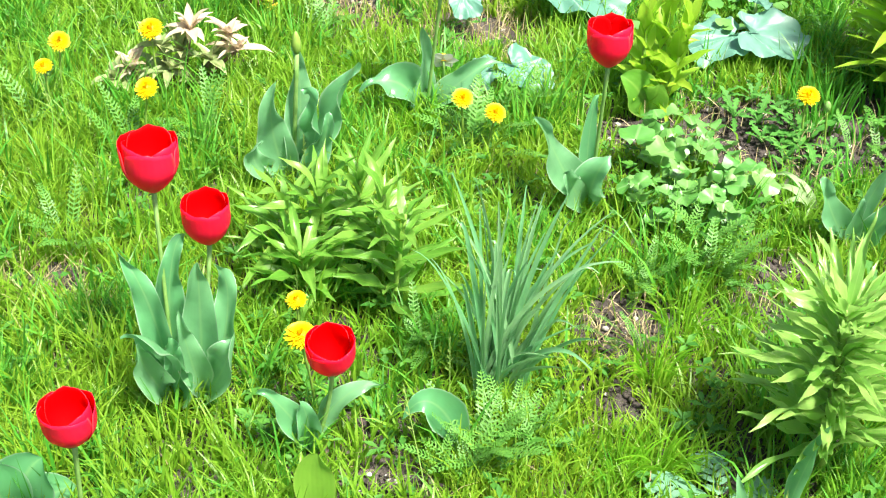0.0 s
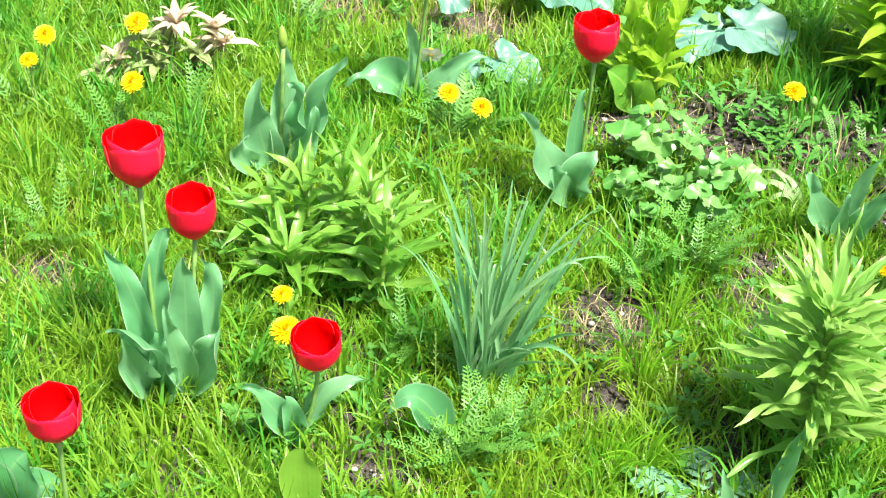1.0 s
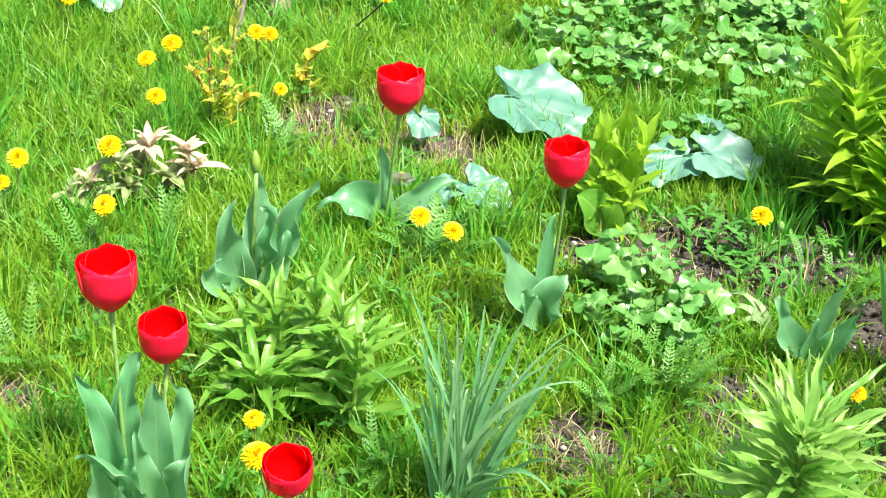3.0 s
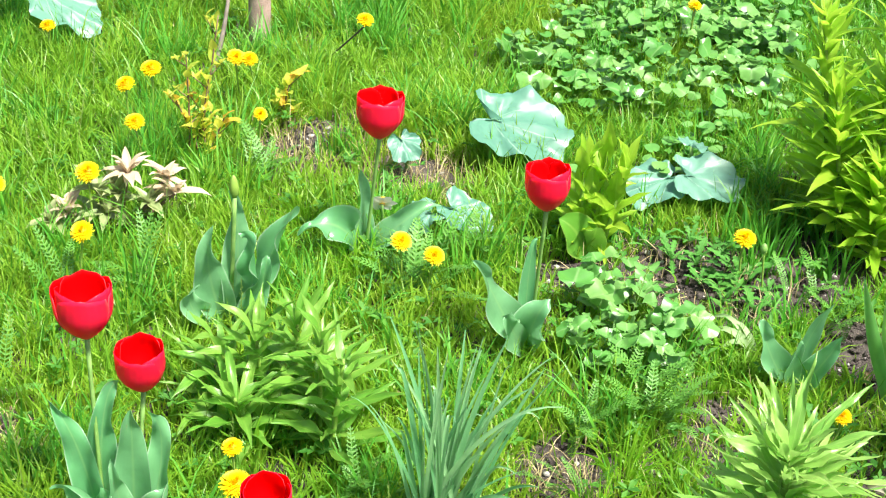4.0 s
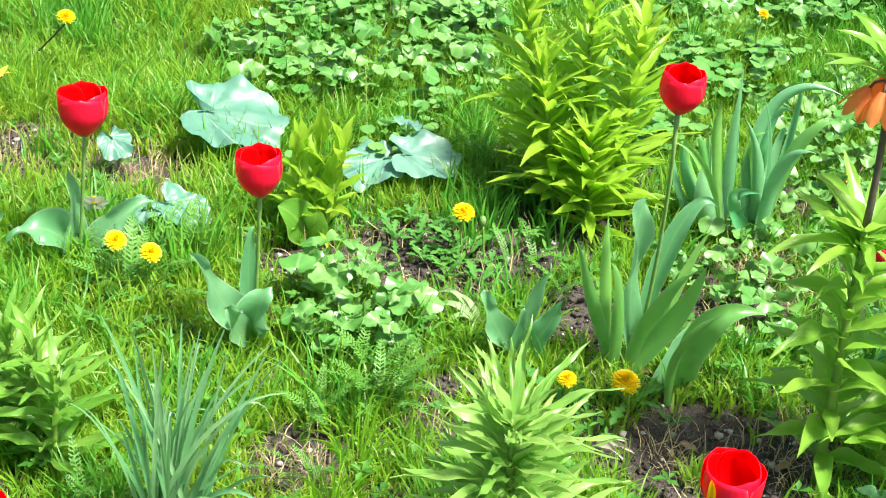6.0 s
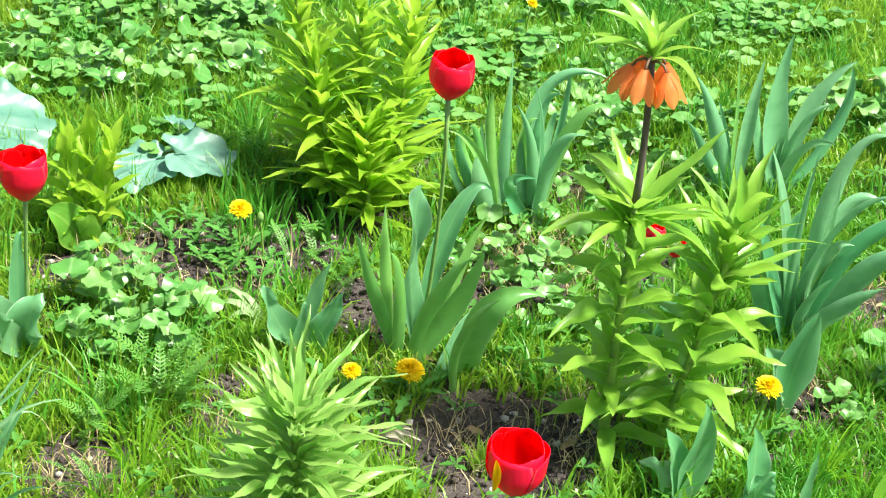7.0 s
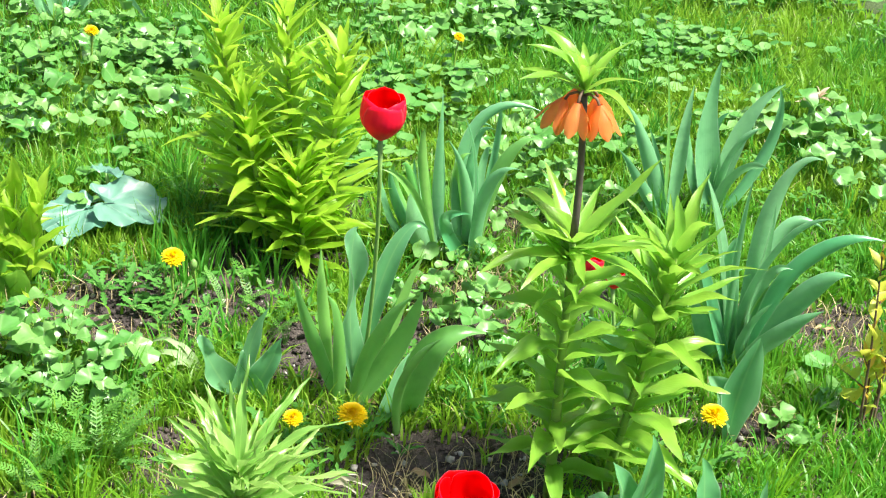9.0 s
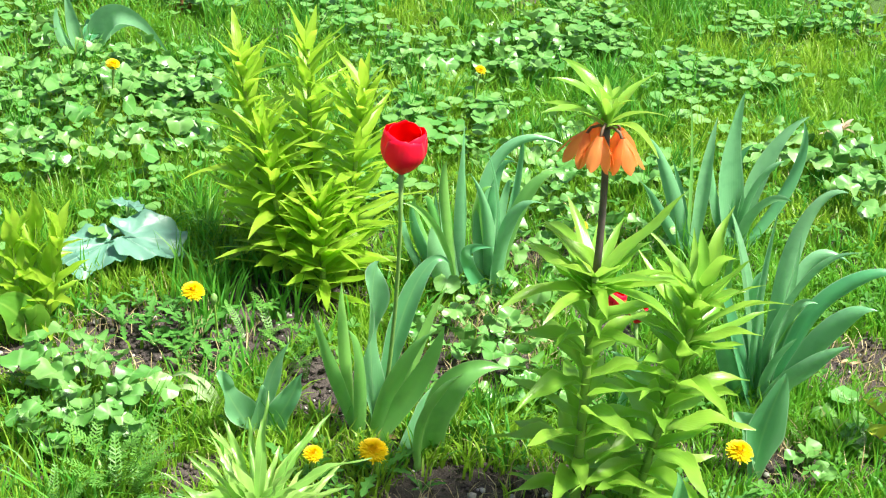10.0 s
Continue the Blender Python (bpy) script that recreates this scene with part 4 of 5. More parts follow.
for p_, n_, k_ in (((0.523, 2.382, 0.000), 9, 1.0), ((0.557, 2.307, 0.000), 8, 0.9), ((0.443, 2.440, 0.000), 7, 0.8), ((0.602, 2.227, 0.000), 8, 0.9), ((0.551, 2.254, 0.000), 9, 0.9), ((0.638, 2.247, 0.000), 8, 0.8),
        ((0.326, 1.577, 0.000), 7, 0.8), ((0.147, 1.533, 0.000), 8, 0.8), ((0.812, 1.801, 0.000), 6, 0.6), ((0.525, 2.460, 0.000), 8, 0.9), ((-0.104, 1.571, 0.000), 8, 0.9), ((0.590, 2.340, 0.000), 9, 0.9), ((0.520, 2.320, 0.000), 8, 0.8), ((0.480, 2.400, 0.000), 9, 0.9), ((0.640, 2.300, 0.000), 8, 0.7), ((0.575, 2.420, 0.000), 9, 0.8), ((1.614, 1.743, 0.000), 7, 0.8), ((-0.027, 2.151, 0.000), 8, 0.9)):
    rosette(p_, n_, k_)

DRY_LEAF = leafy("dry_leaf", (0.50, 0.36, 0.20), (0.33, 0.20, 0.10), 0.7, 0.2, 5)
for k_, p_ in enumerate(((0.786, 1.966, 0.000), (0.747, 2.023, 0.000), (0.508, 1.476, -0.000), (0.141, 1.595, 0.000), (0.814, 1.759, 0.000), (0.937, 1.675, 0.000), (1.407, 1.742, 0.000), (-0.249, 2.760, 0.000), (0.033, 2.670, 0.000), (1.649, 1.921, 0.000))):
    ob_ = new("dry_leaf", arc_leaf("dry_leaf", 0.035 + 0.004 * (k_ % 4), 0.009, "lance", 70, 100, DRY_LEAF, 0.6, 0.4, 1.5, 8, 4))
    ob_.matrix_basis = turned(Vector(p_) + Vector((0, 0, 0.004)), 77 * k_, 8)
    tagged(ob_, "curled brown dry leaf lying on soil", "dry leaf", "dry leaves")


# ---- wilted blades, a pale withered leaf, loose scraps on the soil ----
WILTED = leafy("wilted_leaf", (0.34, 0.48, 0.22), (0.26, 0.40, 0.16), 0.5, 0.3, 8, edge=(0.46, 0.54, 0.32))
PALE_DRY = leafy("pale_dry_leaf", (0.66, 0.62, 0.48), (0.54, 0.48, 0.34), 0.7, 0.25, 6)
t_ = thing("wilted_tulip_leaves", (0.580, 2.099, 0.000), "pale wilted strap leaves lying on the ground", "wilted leaves")
for tip_, half_ in (((0.502, 2.144, 0.020), 0.008), ((0.517, 2.171, 0.035), 0.007), ((0.515, 2.092, 0.018), 0.007), ((0.540, 2.155, 0.030), 0.006)):
    d_ = Vector(tip_) - Vector((0.580, 2.099, 0.000))
    part("leaf", bow_leaf("leaf", d_ * 0.5 + Vector((0, 0, 0.028)), d_, half_, "strap", WILTED, 0.4, 0.2, 1.5, 14, 4, 10, 20), t_)
t_ = thing("withered_leaf", (0.686, 1.772, 0.006), "pale withered leaf lying on bare soil", "dry leaf")
for tip_ in ((0.735, 1.735, 0.012), (0.726, 1.752, 0.022), (0.716, 1.722, 0.010)):
    d_ = Vector(tip_) - Vector((0.686, 1.772, 0.006))
    part("leaf", bow_leaf("leaf", d_ * 0.5 + Vector((0, 0, 0.012)), d_, 0.0065, "lance", PALE_DRY, 0.5, 0.3, 1.5, 12, 4, 0, 40), t_)
t_ = thing("bud_scales", (0.799, 1.949, 0.000), "brown papery bud scales at the foot of an iris", "dry leaf")
for k_ in range(6):
    part("scale", arc_leaf("scale", 0.030 + 0.004 * (k_ % 3), 0.008, "oval", 30, 70, DRY_LEAF, 0.6, 0.3, 1.2, 7, 4), t_, turned((0, 0, 0.002), 61 * k_, 10 * (k_ % 3), 0.9))


# ---- round-leaved ground cover ----
def round_leaf(name, size, cup, material, lobes=0.4, n=16):
    """A heart-shaped leaf with a notch where its stalk joins; lies in x and y, stalk end at the origin."""
    v, f, uv = [(0, 0, 0)], [], [(0.5, 0)]
    for ring in (0.5, 1.0):
        for i in range(n + 1):
            a = -2.75 + 5.5 * i / n
            r = size * ring * (0.62 + 0.30 * math.cos(a) + 0.16 * abs(math.sin(a)) + lobes * 0.15 * math.sin(7 * a))
            x, y = r * math.cos(a) * 0.9 + 0.0, r * math.sin(a) * 1.05
            z = cup * size * (abs(y) / size) ** 1.4 + 0.16 * size * ring * math.sin(3 * a + size * 900) - 0.25 * size * max(0, x / size) ** 2
            v.append((x, y, z))
            uv.append((0.5 + 0.5 * y / size, ring))
    for i in range(n):
        f.append((0, 1 + i, 2 + i))
        f.append((1 + i, n + 2 + i, n + 3 + i, 2 + i))
    return mesh_of(name, v, f, material, uv)


ROUND = [round_leaf("leaf", s, c, ROUND_LEAF) for s, c in ((0.026, 0.35), (0.030, 0.2), (0.022, 0.5), (0.034, 0.3), (0.028, 0.05), (0.02, 0.3))]


def cover_patch(spots, count, low, high, size, label, rnd):
    """spots: ellipses x, y, half length, half depth. Each leaf stands on its own thin stalk."""
    c = spots[0]
    t = thing("ground_cover", (c[0], c[1], 0), label, "ground cover", "ground cover patches")
    stalk = tube("leaf_stalk", bent((0, 0, 0), (0, 0, 1), (0.04, 0.02), 4), [0.0011] * 4, STEM_LIME, 4, False)
    for k in range(count):
        x0, y0, a, b = spots[k % len(spots)]
        r, q = math.sqrt(rnd.random()), rnd.uniform(0, 6.2832)
        x, y, h = x0 + a * r * math.cos(q), y0 + b * r * math.sin(q), rnd.uniform(low, high)
        az = rnd.uniform(0, 360)
        lf = part("leaf", rnd.choice(ROUND), t, turned((x - c[0], y - c[1], h), az, rnd.uniform(-38, 58), 0.88 * size * rnd.uniform(0.6, 1.25)))
        if k % 2 == 0:
            part("leaf_stalk", stalk, t, Matrix.Translation((x - c[0], y - c[1], 0)) @ Matrix.Diagonal((1, 1, h, 1)))


cover_patch([(0.387, 2.151, 0.10, 0.10), (0.359, 2.201, 0.07, 0.13), (0.419, 2.070, 0.08, 0.07), (0.318, 2.086, 0.06, 0.07)], 140, 0.02, 0.085, 0.92, "round-leaved green plants in a low clump", random.Random(21))
cover_patch([(0.291, 3.189, 0.10, 0.13), (0.377, 3.020, 0.14, 0.10), (0.507, 3.076, 0.13, 0.16), (0.572, 3.379, 0.22, 0.16), (0.685, 3.023, 0.12, 0.14), (0.762, 3.318, 0.15, 0.18)],
            290, 0.03, 0.10, 1.1, "wide patch of pale heart-shaped leaves", random.Random(22))
cover_patch([(0.619, 3.300, 0.2, 0.25), (0.574, 3.548, 0.2, 0.2), (0.764, 3.264, 0.12, 0.12)], 130, 0.03, 0.10, 1.05, "patch of pale heart-shaped leaves in grass", random.Random(23))
cover_patch([(1.091, 2.244, 0.11, 0.10), (1.046, 2.061, 0.09, 0.12), (1.093, 1.975, 0.08, 0.08), (0.973, 2.197, 0.06, 0.1)], 90, 0.02, 0.07, 0.9, "low round-leaved plants between irises", random.Random(24))
cover_patch([(1.499, 2.473, 0.16, 0.14), (1.395, 2.579, 0.10, 0.12), (1.462, 2.841, 0.2, 0.12), (1.282, 2.387, 0.12, 0.10)], 180, 0.02, 0.09, 1.0, "low round-leaved plants in grass", random.Random(25))
cover_patch([(2.074, 2.508, 0.13, 0.12), (2.065, 2.627, 0.10, 0.10), (2.036, 2.328, 0.1, 0.08), (2.159, 2.543, 0.1, 0.12)], 95, 0.03, 0.09, 1.25, "round-leaved plants beside an iris clump", random.Random(26))
cover_patch([(1.541, 3.288, 0.25, 0.14), (1.727, 3.359, 0.25, 0.2), (1.810, 3.556, 0.3, 0.3)], 160, 0.03, 0.09, 1.0, "pale heart-shaped leaves among tall grass", random.Random(27))
cover_patch([(1.396, 1.648, 0.03, 0.05), (1.509, 1.671, 0.05, 0.07), (1.517, 1.752, 0.07, 0.05)], 18, 0.02, 0.05, 1.0, "a few round leaves in grass", random.Random(28))


cover_patch([(0.355, 2.210, 0.08, 0.05)], 6, 0.06, 0.09, 1.3, "large pale round leaves above a low clump", random.Random(29))


# ---- large grey-green leaves ----
def lobed_leaf(name, radius, material, seed=0.0, stretch=1.25):
    """A broad, rounded leaf with a wavy, gently lobed margin and radiating veins; its stalk joins at the origin, near the rear rim."""
    v, f, uv = [(0, 0, 0)], [], [(0.5, 0.5)]
    rings, sides = 9, 54
    for i in range(1, rings + 1):
        q = i / rings
        for j in range(sides):
            a = 6.28318 * j / sides
            notch = math.exp(-((abs(a - 3.1416)) / 0.32) ** 2)
            r = radius * q * (1 + 0.07 * math.cos(5 * a + seed) * q + 0.22 * noise.noise((math.cos(a) * 1.6, math.sin(a) * 1.6, seed)) + 0.10 * q * noise.noise((math.cos(a) * 6, math.sin(a) * 6, seed)) - 0.75 * notch)
            x, y = r * math.cos(a) * stretch + 0.45 * radius * q * stretch, r * math.sin(a)
            z = radius * (0.11 * q * q * math.sin(5 * a + seed * 2) + 0.06 * q ** 3 * math.sin(11 * a + seed) - 0.03 * abs(math.sin(5 * a)) * q + 0.14 * noise.noise((x / radius * 2.2, y / radius * 2.2, seed + 5)) * q + 0.06 * noise.noise((x / radius * 6, y / radius * 6, seed + 8)))
            z += 0.16 * radius * q - 0.09 * radius * q * q * max(0.0, math.cos(a))
            v.append((x, y, z))
            uv.append((0.5 + 0.5 * math.sin(2.5 * a), q))
    for j in range(sides):
        k = (j + 1) % sides
        f.append((0, 1 + j, 1 + k))
        for i in range(rings - 1):
            f.append((1 + i * sides + j, 1 + (i + 1) * sides + j, 1 + (i + 1) * sides + k, 1 + i * sides + k))
    return mesh_of(name, v, f, material, uv)


def grey_plant(base, leaves, label):
    """leaves: rows of the place where the blade joins its stalk, radius, the way it points and its slope, in degrees, stretch."""
    t = thing("rhubarb_plant", base, label, "leafy plant")
    b = Vector(base)
    for place, radius, az, slope, stretch in leaves:
        d = Vector(place) - b
        part("leaf", lobed_leaf("leaf", radius, GREY_LEAF, az * 0.37 + radius * 50, stretch), t, Matrix.Translation(d) @ Matrix.Rotation(radians(16), 4, "X") @ Matrix.Rotation(radians(az), 4, "Z") @ Matrix.Rotation(radians(slope), 4, "Y"))
        part("leaf_stalk", tube("leaf_stalk", bent((0, 0, -0.01), d, (0.01, 0.01)), [0.0055, 0.005, 0.0046, 0.0043, 0.004, 0.0038, 0.003], STEM_GREEN, 7), t)


grey_plant((0.200, 2.800, 0.000), [((0.160, 2.775, 0.095), 0.088, -20, 8, 1.35)], "large pale grey-green leaf with a wavy edge")
grey_plant((0.540, 2.640, 0.000), [((0.500, 2.605, 0.060), 0.056, 205, 4, 1.3), ((0.530, 2.600, 0.070), 0.056, -15, 6, 1.4), ((0.545, 2.660, 0.100), 0.032, 60, 30, 1.0)], "pale shiny grey-green leaves low in grass")
grey_plant((0.060, 2.490, 0.000), [((0.040, 2.460, 0.060), 0.040, 195, 18, 1.1), ((0.078, 2.470, 0.065), 0.046, -20, 18, 1.25)], "pale broad leaves lying behind a tulip")
grey_plant((-0.760, 3.260, 0.000), [((-0.830, 3.285, 0.135), 0.070, -25, 22, 1.5), ((-0.880, 3.330, 0.130), 0.065, 150, 10, 1.2)], "broad shiny pale leaves in long grass")
grey_plant((-0.005, 2.740, 0.000), [((-0.018, 2.715, 0.080), 0.034, -60, 28, 1.1)], "single pale oval leaf behind a tulip")


def oval_plant(base, leaves, label, material):
    t = thing("broad_leaf_plant", base, label, "leafy plant")
    for tip, half, turn in leaves:
        part("leaf", reach_leaf("leaf", Vector(tip) - Vector(base), half, "oval", material, 0.15, 0.25, 0.1, 1.3, 12, 6, turn), t)


oval_plant((-0.190, 1.394, 0.000), [((-0.185, 1.404, 0.115), 0.029, 0)], "bright yellow-green oval leaf standing in grass", CROWN_LEAF)
oval_plant((-0.588, 1.378, -0.000), [((-0.539, 1.406, 0.097), 0.05, 10), ((-0.504, 1.411, 0.042), 0.04, -15), ((-0.605, 1.377, 0.114), 0.045, 20)], "broad pale green leaves in grass", TULIP_LEAF)
oval_plant((0.330, 2.408, 0.000), [((0.268, 2.389, 0.094), 0.040, 10), ((0.335, 2.381, 0.082), 0.03, -20)], "broad yellow-green leaf under a lily shoot", LILY_LEAF)
oval_plant((1.345, 1.426, 0.000), [((1.347, 1.434, 0.079), 0.03, 0)], "oval green leaf standing in grass", CROWN_LEAF)


# ---- bronze peony shoots ----
def peony(base, leaves, label, size=1.0):
    t = thing("peony", base, label, "peony")
    blades = [[arc_leaf("leaflet", 0.058 * size * k, 0.0125 * size, "lance", 62 + 8 * q, 104 + 10 * q, mat, 0.35, 0.1, 1.5, 8, 4) for q, k in enumerate((1.0, 0.85, 1.1))] for mat in (BRONZE_LEAF, BRONZE_GREEN)]
    for tip, tone in leaves:
        d = Vector(tip) - Vector(base)
        st = part("stalk", tube("stalk", bent((0, 0, -0.005), d, (0.0, 0.01)), [0.0035] * 7, STEM_BROWN, 6), t, label="reddish brown stalk")
        n = RND.randint(10, 14)
        a0 = RND.uniform(0, 360)
        for k in range(n):
            part("leaflet", RND.choice(blades[tone]), st, turned(d, a0 + 137.5 * k + RND.uniform(-12, 12), RND.uniform(-62, 14), RND.uniform(0.5, 1.1)))


peony((-0.534, 2.447, 0.000), [((-0.504, 2.446, 0.143), 0), ((-0.441, 2.474, 0.118), 0), ((-0.424, 2.450, 0.100), 0), ((-0.613, 2.421, 0.075), 0), ((-0.525, 2.449, 0.098), 1), ((-0.475, 2.465, 0.061), 1),
      ((-0.560, 2.444, 0.054), 1), ((-0.643, 2.413, 0.056), 1), ((-0.508, 2.437, 0.032), 1), ((-0.563, 2.447, 0.108), 1), ((-0.600, 2.431, 0.038), 1), ((-0.543, 2.426, 0.070), 1), ((-0.470, 2.440, 0.085), 1)], "young peony with bronze and pinkish leaves")
peony((2.185, 2.704, 0.000), [((2.180, 2.703, 0.051), 0), ((2.162, 2.725, 0.029), 0)], "small pinkish peony shoot in grass", 0.6)

t_ = thing("peony_shoots", (0.930, 3.920, 0.000), "reddish brown upright shoots in tall grass", "peony")
for k_ in range(7):
    d_ = Vector((RND.uniform(-0.06, 0.06), RND.uniform(-0.05, 0.05), RND.uniform(0.11, 0.18)))
    part("shoot", tube("shoot", bent((d_.x * 0.5, d_.y * 0.5, -0.005), d_, (0.006, 0)), [0.005, 0.005, 0.0048, 0.0045, 0.004, 0.003, 0.0015], STEM_RED, 6), t_)


# ---- golden-leaved shrubs ----
SHRUB_LEAVES = [[arc_leaf("leaf", 0.038 * k, 0.0112 * k, "lance", 40, 72, mat, 0.3, 0.1, 1.0, 6, 4) for k in (0.8, 1.0, 1.2)] for mat in (GOLD_LEAF, GOLD_LEAF, GOLD_LEAF, GOLD_LEAF, GOLD_LEAF, GOLD_LEAF, GOLD_ORANGE)]


def golden_shrub(base, tips, per, label, size=1.0):
    t = thing("golden_shrub", base, label, "shrub", "golden-leaved shrubs")
    for tip in tips:
        d = Vector(tip) - Vector(base)
        pts = bent((RND.uniform(-0.02, 0.02), RND.uniform(-0.01, 0.01), -0.005), d, (RND.uniform(-0.01, 0.01), 0), 9)
        part("twig", tube("twig", pts, [0.0028 - 0.0002 * i for i in range(9)], STEM_BROWN, 6), t)
        for k in range(3):
            q = pts[3 + 2 * k]
            e = Vector((RND.uniform(-0.05, 0.05), RND.uniform(-0.04, 0.04), RND.uniform(0.02, 0.05))) * size
            part("twig", tube("twig", bent(q, q + e, (0, 0), 4), [0.0014, 0.0012, 0.001, 0.0008], STEM_BROWN, 5), t)
            for n_ in range(4):
                part("leaf", RND.choice(RND.choice(SHRUB_LEAVES)), t, turned(q + e * (0.55 + 0.15 * n_), 100 * n_ + RND.uniform(0, 60), RND.uniform(-30, 30), size * RND.uniform(0.6, 1.1)))
        for k in range(per):
            s = 0.3 + 0.7 * (k + 0.5) / per
            i = min(7, int(s * 8))
            part("leaf", RND.choice(RND.choice(SHRUB_LEAVES)), t, turned(pts[i].lerp(pts[i + 1], s * 8 - i), 137.5 * k + RND.uniform(-40, 40), RND.uniform(-45, 25), size * RND.uniform(0.6, 1.25)))


golden_shrub((-0.418, 2.713, 0.000), [(-0.427, 2.708, 0.264), (-0.368, 2.759, 0.316), (-0.389, 2.728, 0.201), (-0.363, 2.733, 0.114), (-0.452, 2.698, 0.168), (-0.406, 2.720, 0.097)], 11, "thin young shrub with yellow and orange leaves", 0.72)
golden_shrub((-0.272, 2.920, 0.000), [(-0.248, 2.931, 0.099), (-0.282, 2.925, 0.044)], 9, "small shoot with yellow-green leaves", 0.8)
golden_shrub((1.546, 1.626, 0.000), [(1.504, 1.640, 0.352), (1.568, 1.647, 0.236), (1.571, 1.630, 0.270), (1.549, 1.655, 0.129)], 14, "thin upright shrub with golden yellow leaves", 0.84)


# ---- white daffodil, stake, twig ----
def daffodil(head, size, label):
    head = Vector(head)
    foot = Vector((head.x, head.y + 0.02, 0))
    t = thing("daffodil", foot, label, "daffodil")
    d = head - foot
    part("stem", tube("stem", bent((0, 0, -0.004), d), [0.0025] * 7, STEM_GREEN, 6), t)
    petal = arc_leaf("petal", 0.028, 0.011, "oval", 78, 92, PETAL_CREAM, 0.2, 0.1, 1, 6, 4)
    for k in range(6):
        part("petal", petal, t, Matrix.Translation(d) @ Matrix.Rotation(radians(-60), 4, "X") @ turned((0, 0, 0), 60 * k, 0, size))
    cup = tube("corona", [Vector((0, 0, z)) for z in (0.0, 0.004, 0.009, 0.012)], [0.005, 0.007, 0.008, 0.0095], YELLOW_CORE, 12, False)
    part("corona", cup, t, Matrix.Translation(d) @ Matrix.Rotation(radians(-60), 4, "X") @ Matrix.Scale(size, 4), "yellow trumpet")


daffodil((-0.048, 2.436, 0.090), 1.0, "white daffodil with a yellow centre")


def stake(base, width, height):
    """A rough round post: knots, a cracked face and a worn top."""
    v, f = [], []
    rings, sides = 26, 14
    for i in range(rings + 1):
        z = -0.05 + (height + 0.05) * i / rings
        for j in range(sides):
            a = 6.2832 * j / sides
            r = width / 2 * (1 + 0.07 * noise.noise((math.cos(a) * 1.5, math.sin(a) * 1.5, z * 9)) + 0.05 * noise.noise((math.cos(a) * 5, math.sin(a) * 5, z * 3)))
            if i == rings:
                r *= 0.88
            v.append((r * math.cos(a) + 0.02 * z, r * math.sin(a), z))
    for i in range(rings):
        for j in range(sides):
            k = (j + 1) % sides
            f.append((i * sides + j, i * sides + k, (i + 1) * sides + k, (i + 1) * sides + j))
    f.append(tuple(rings * sides + j for j in range(sides)))
    ob = new("wooden_stake", mesh_of("wooden_stake", v, f, WOOD))
    ob.location = base
    tagged(ob, "weathered pinkish-brown wooden stake standing in grass", "stake")


stake((-0.350, 3.326, 0.000), 0.052, 0.75)
tw = new("twig", tube("twig", bent((-0.443, 3.144, 0.000), (-0.399, 3.184, 0.186), (0.01, 0), 8), [0.0062, 0.006, 0.0057, 0.0053, 0.005, 0.0047, 0.0043, 0.004], TWIG_GREY, 7))
tagged(tw, "bare grey-brown twig stuck upright in the ground", "twig")


# ---- yarrow and feathery leaves ----
def feather(v, f, base, az, length, lean0, lean1, rnd, half=0.012, pairs=18):
    """A fern-like leaf of many narrow side leaflets, added to v and f."""
    c, s_ = math.cos(az), math.sin(az)
    out, side = Vector((c, s_, 0)), Vector((-s_, c, 0))
    p = Vector(base)
    for i in range(pairs + 1):
        s = i / pairs
        a = radians(lean0 + (lean1 - lean0) * s)
        d = out * math.sin(a) + Vector((0, 0, math.cos(a)))
        q = p + d * length / pairs
        n0 = len(v)
        v += [p - side * 0.0009, p + side * 0.0009, q + side * 0.0007, q - side * 0.0007]
        f.append((n0, n0 + 1, n0 + 2, n0 + 3))
        w = half * (0.35 + 1.1 * math.sin(math.pi * (0.1 + 0.85 * s)) * 0.7)
        for sg in (-1, 1):
            e = p + side * sg * w + d * w * 0.6 + Vector((0, 0, rnd.uniform(-0.2, 0.35) * w))
            th = d * 0.0016
            n0 = len(v)
            v += [p - th, p + th, e + th * 0.8, e - th * 0.8]
            f.append((n0, n0 + 1, n0 + 2, n0 + 3))
            mid = p.lerp(e, 0.6)
            for k in (-1, 1):
                g = mid + d * k * w * 0.38 + side * sg * w * 0.2
                n0 = len(v)
                v += [mid - side * 0.0012, mid + side * 0.0012, g + side * 0.0006, g - side * 0.0006]
                f.append((n0, n0 + 1, n0 + 2, n0 + 3))
        p = q


def feather_mesh(seed):
    rnd = random.Random(seed)
    v, f = [], []
    feather(v, f, (0, 0, 0), 0.0, 0.13 * rnd.uniform(0.8, 1.1), rnd.uniform(5, 30), rnd.uniform(40, 105), rnd, 0.0105)
    return mesh_of("yarrow_leaf", v, f, FERN)


FEATHERS = [feather_mesh(k) for k in range(9)]


def yarrow(base, count, length, label, rnd):
    t = thing("yarrow", base, label, "yarrow", "yarrow plants")
    for k in range(count):
        part("leaf", rnd.choice(FEATHERS), t, turned((rnd.uniform(-0.03, 0.03), rnd.uniform(-0.03, 0.03), 0), rnd.uniform(0, 360), rnd.uniform(-8, 8), length / 0.13 * rnd.uniform(0.8, 1.15)))


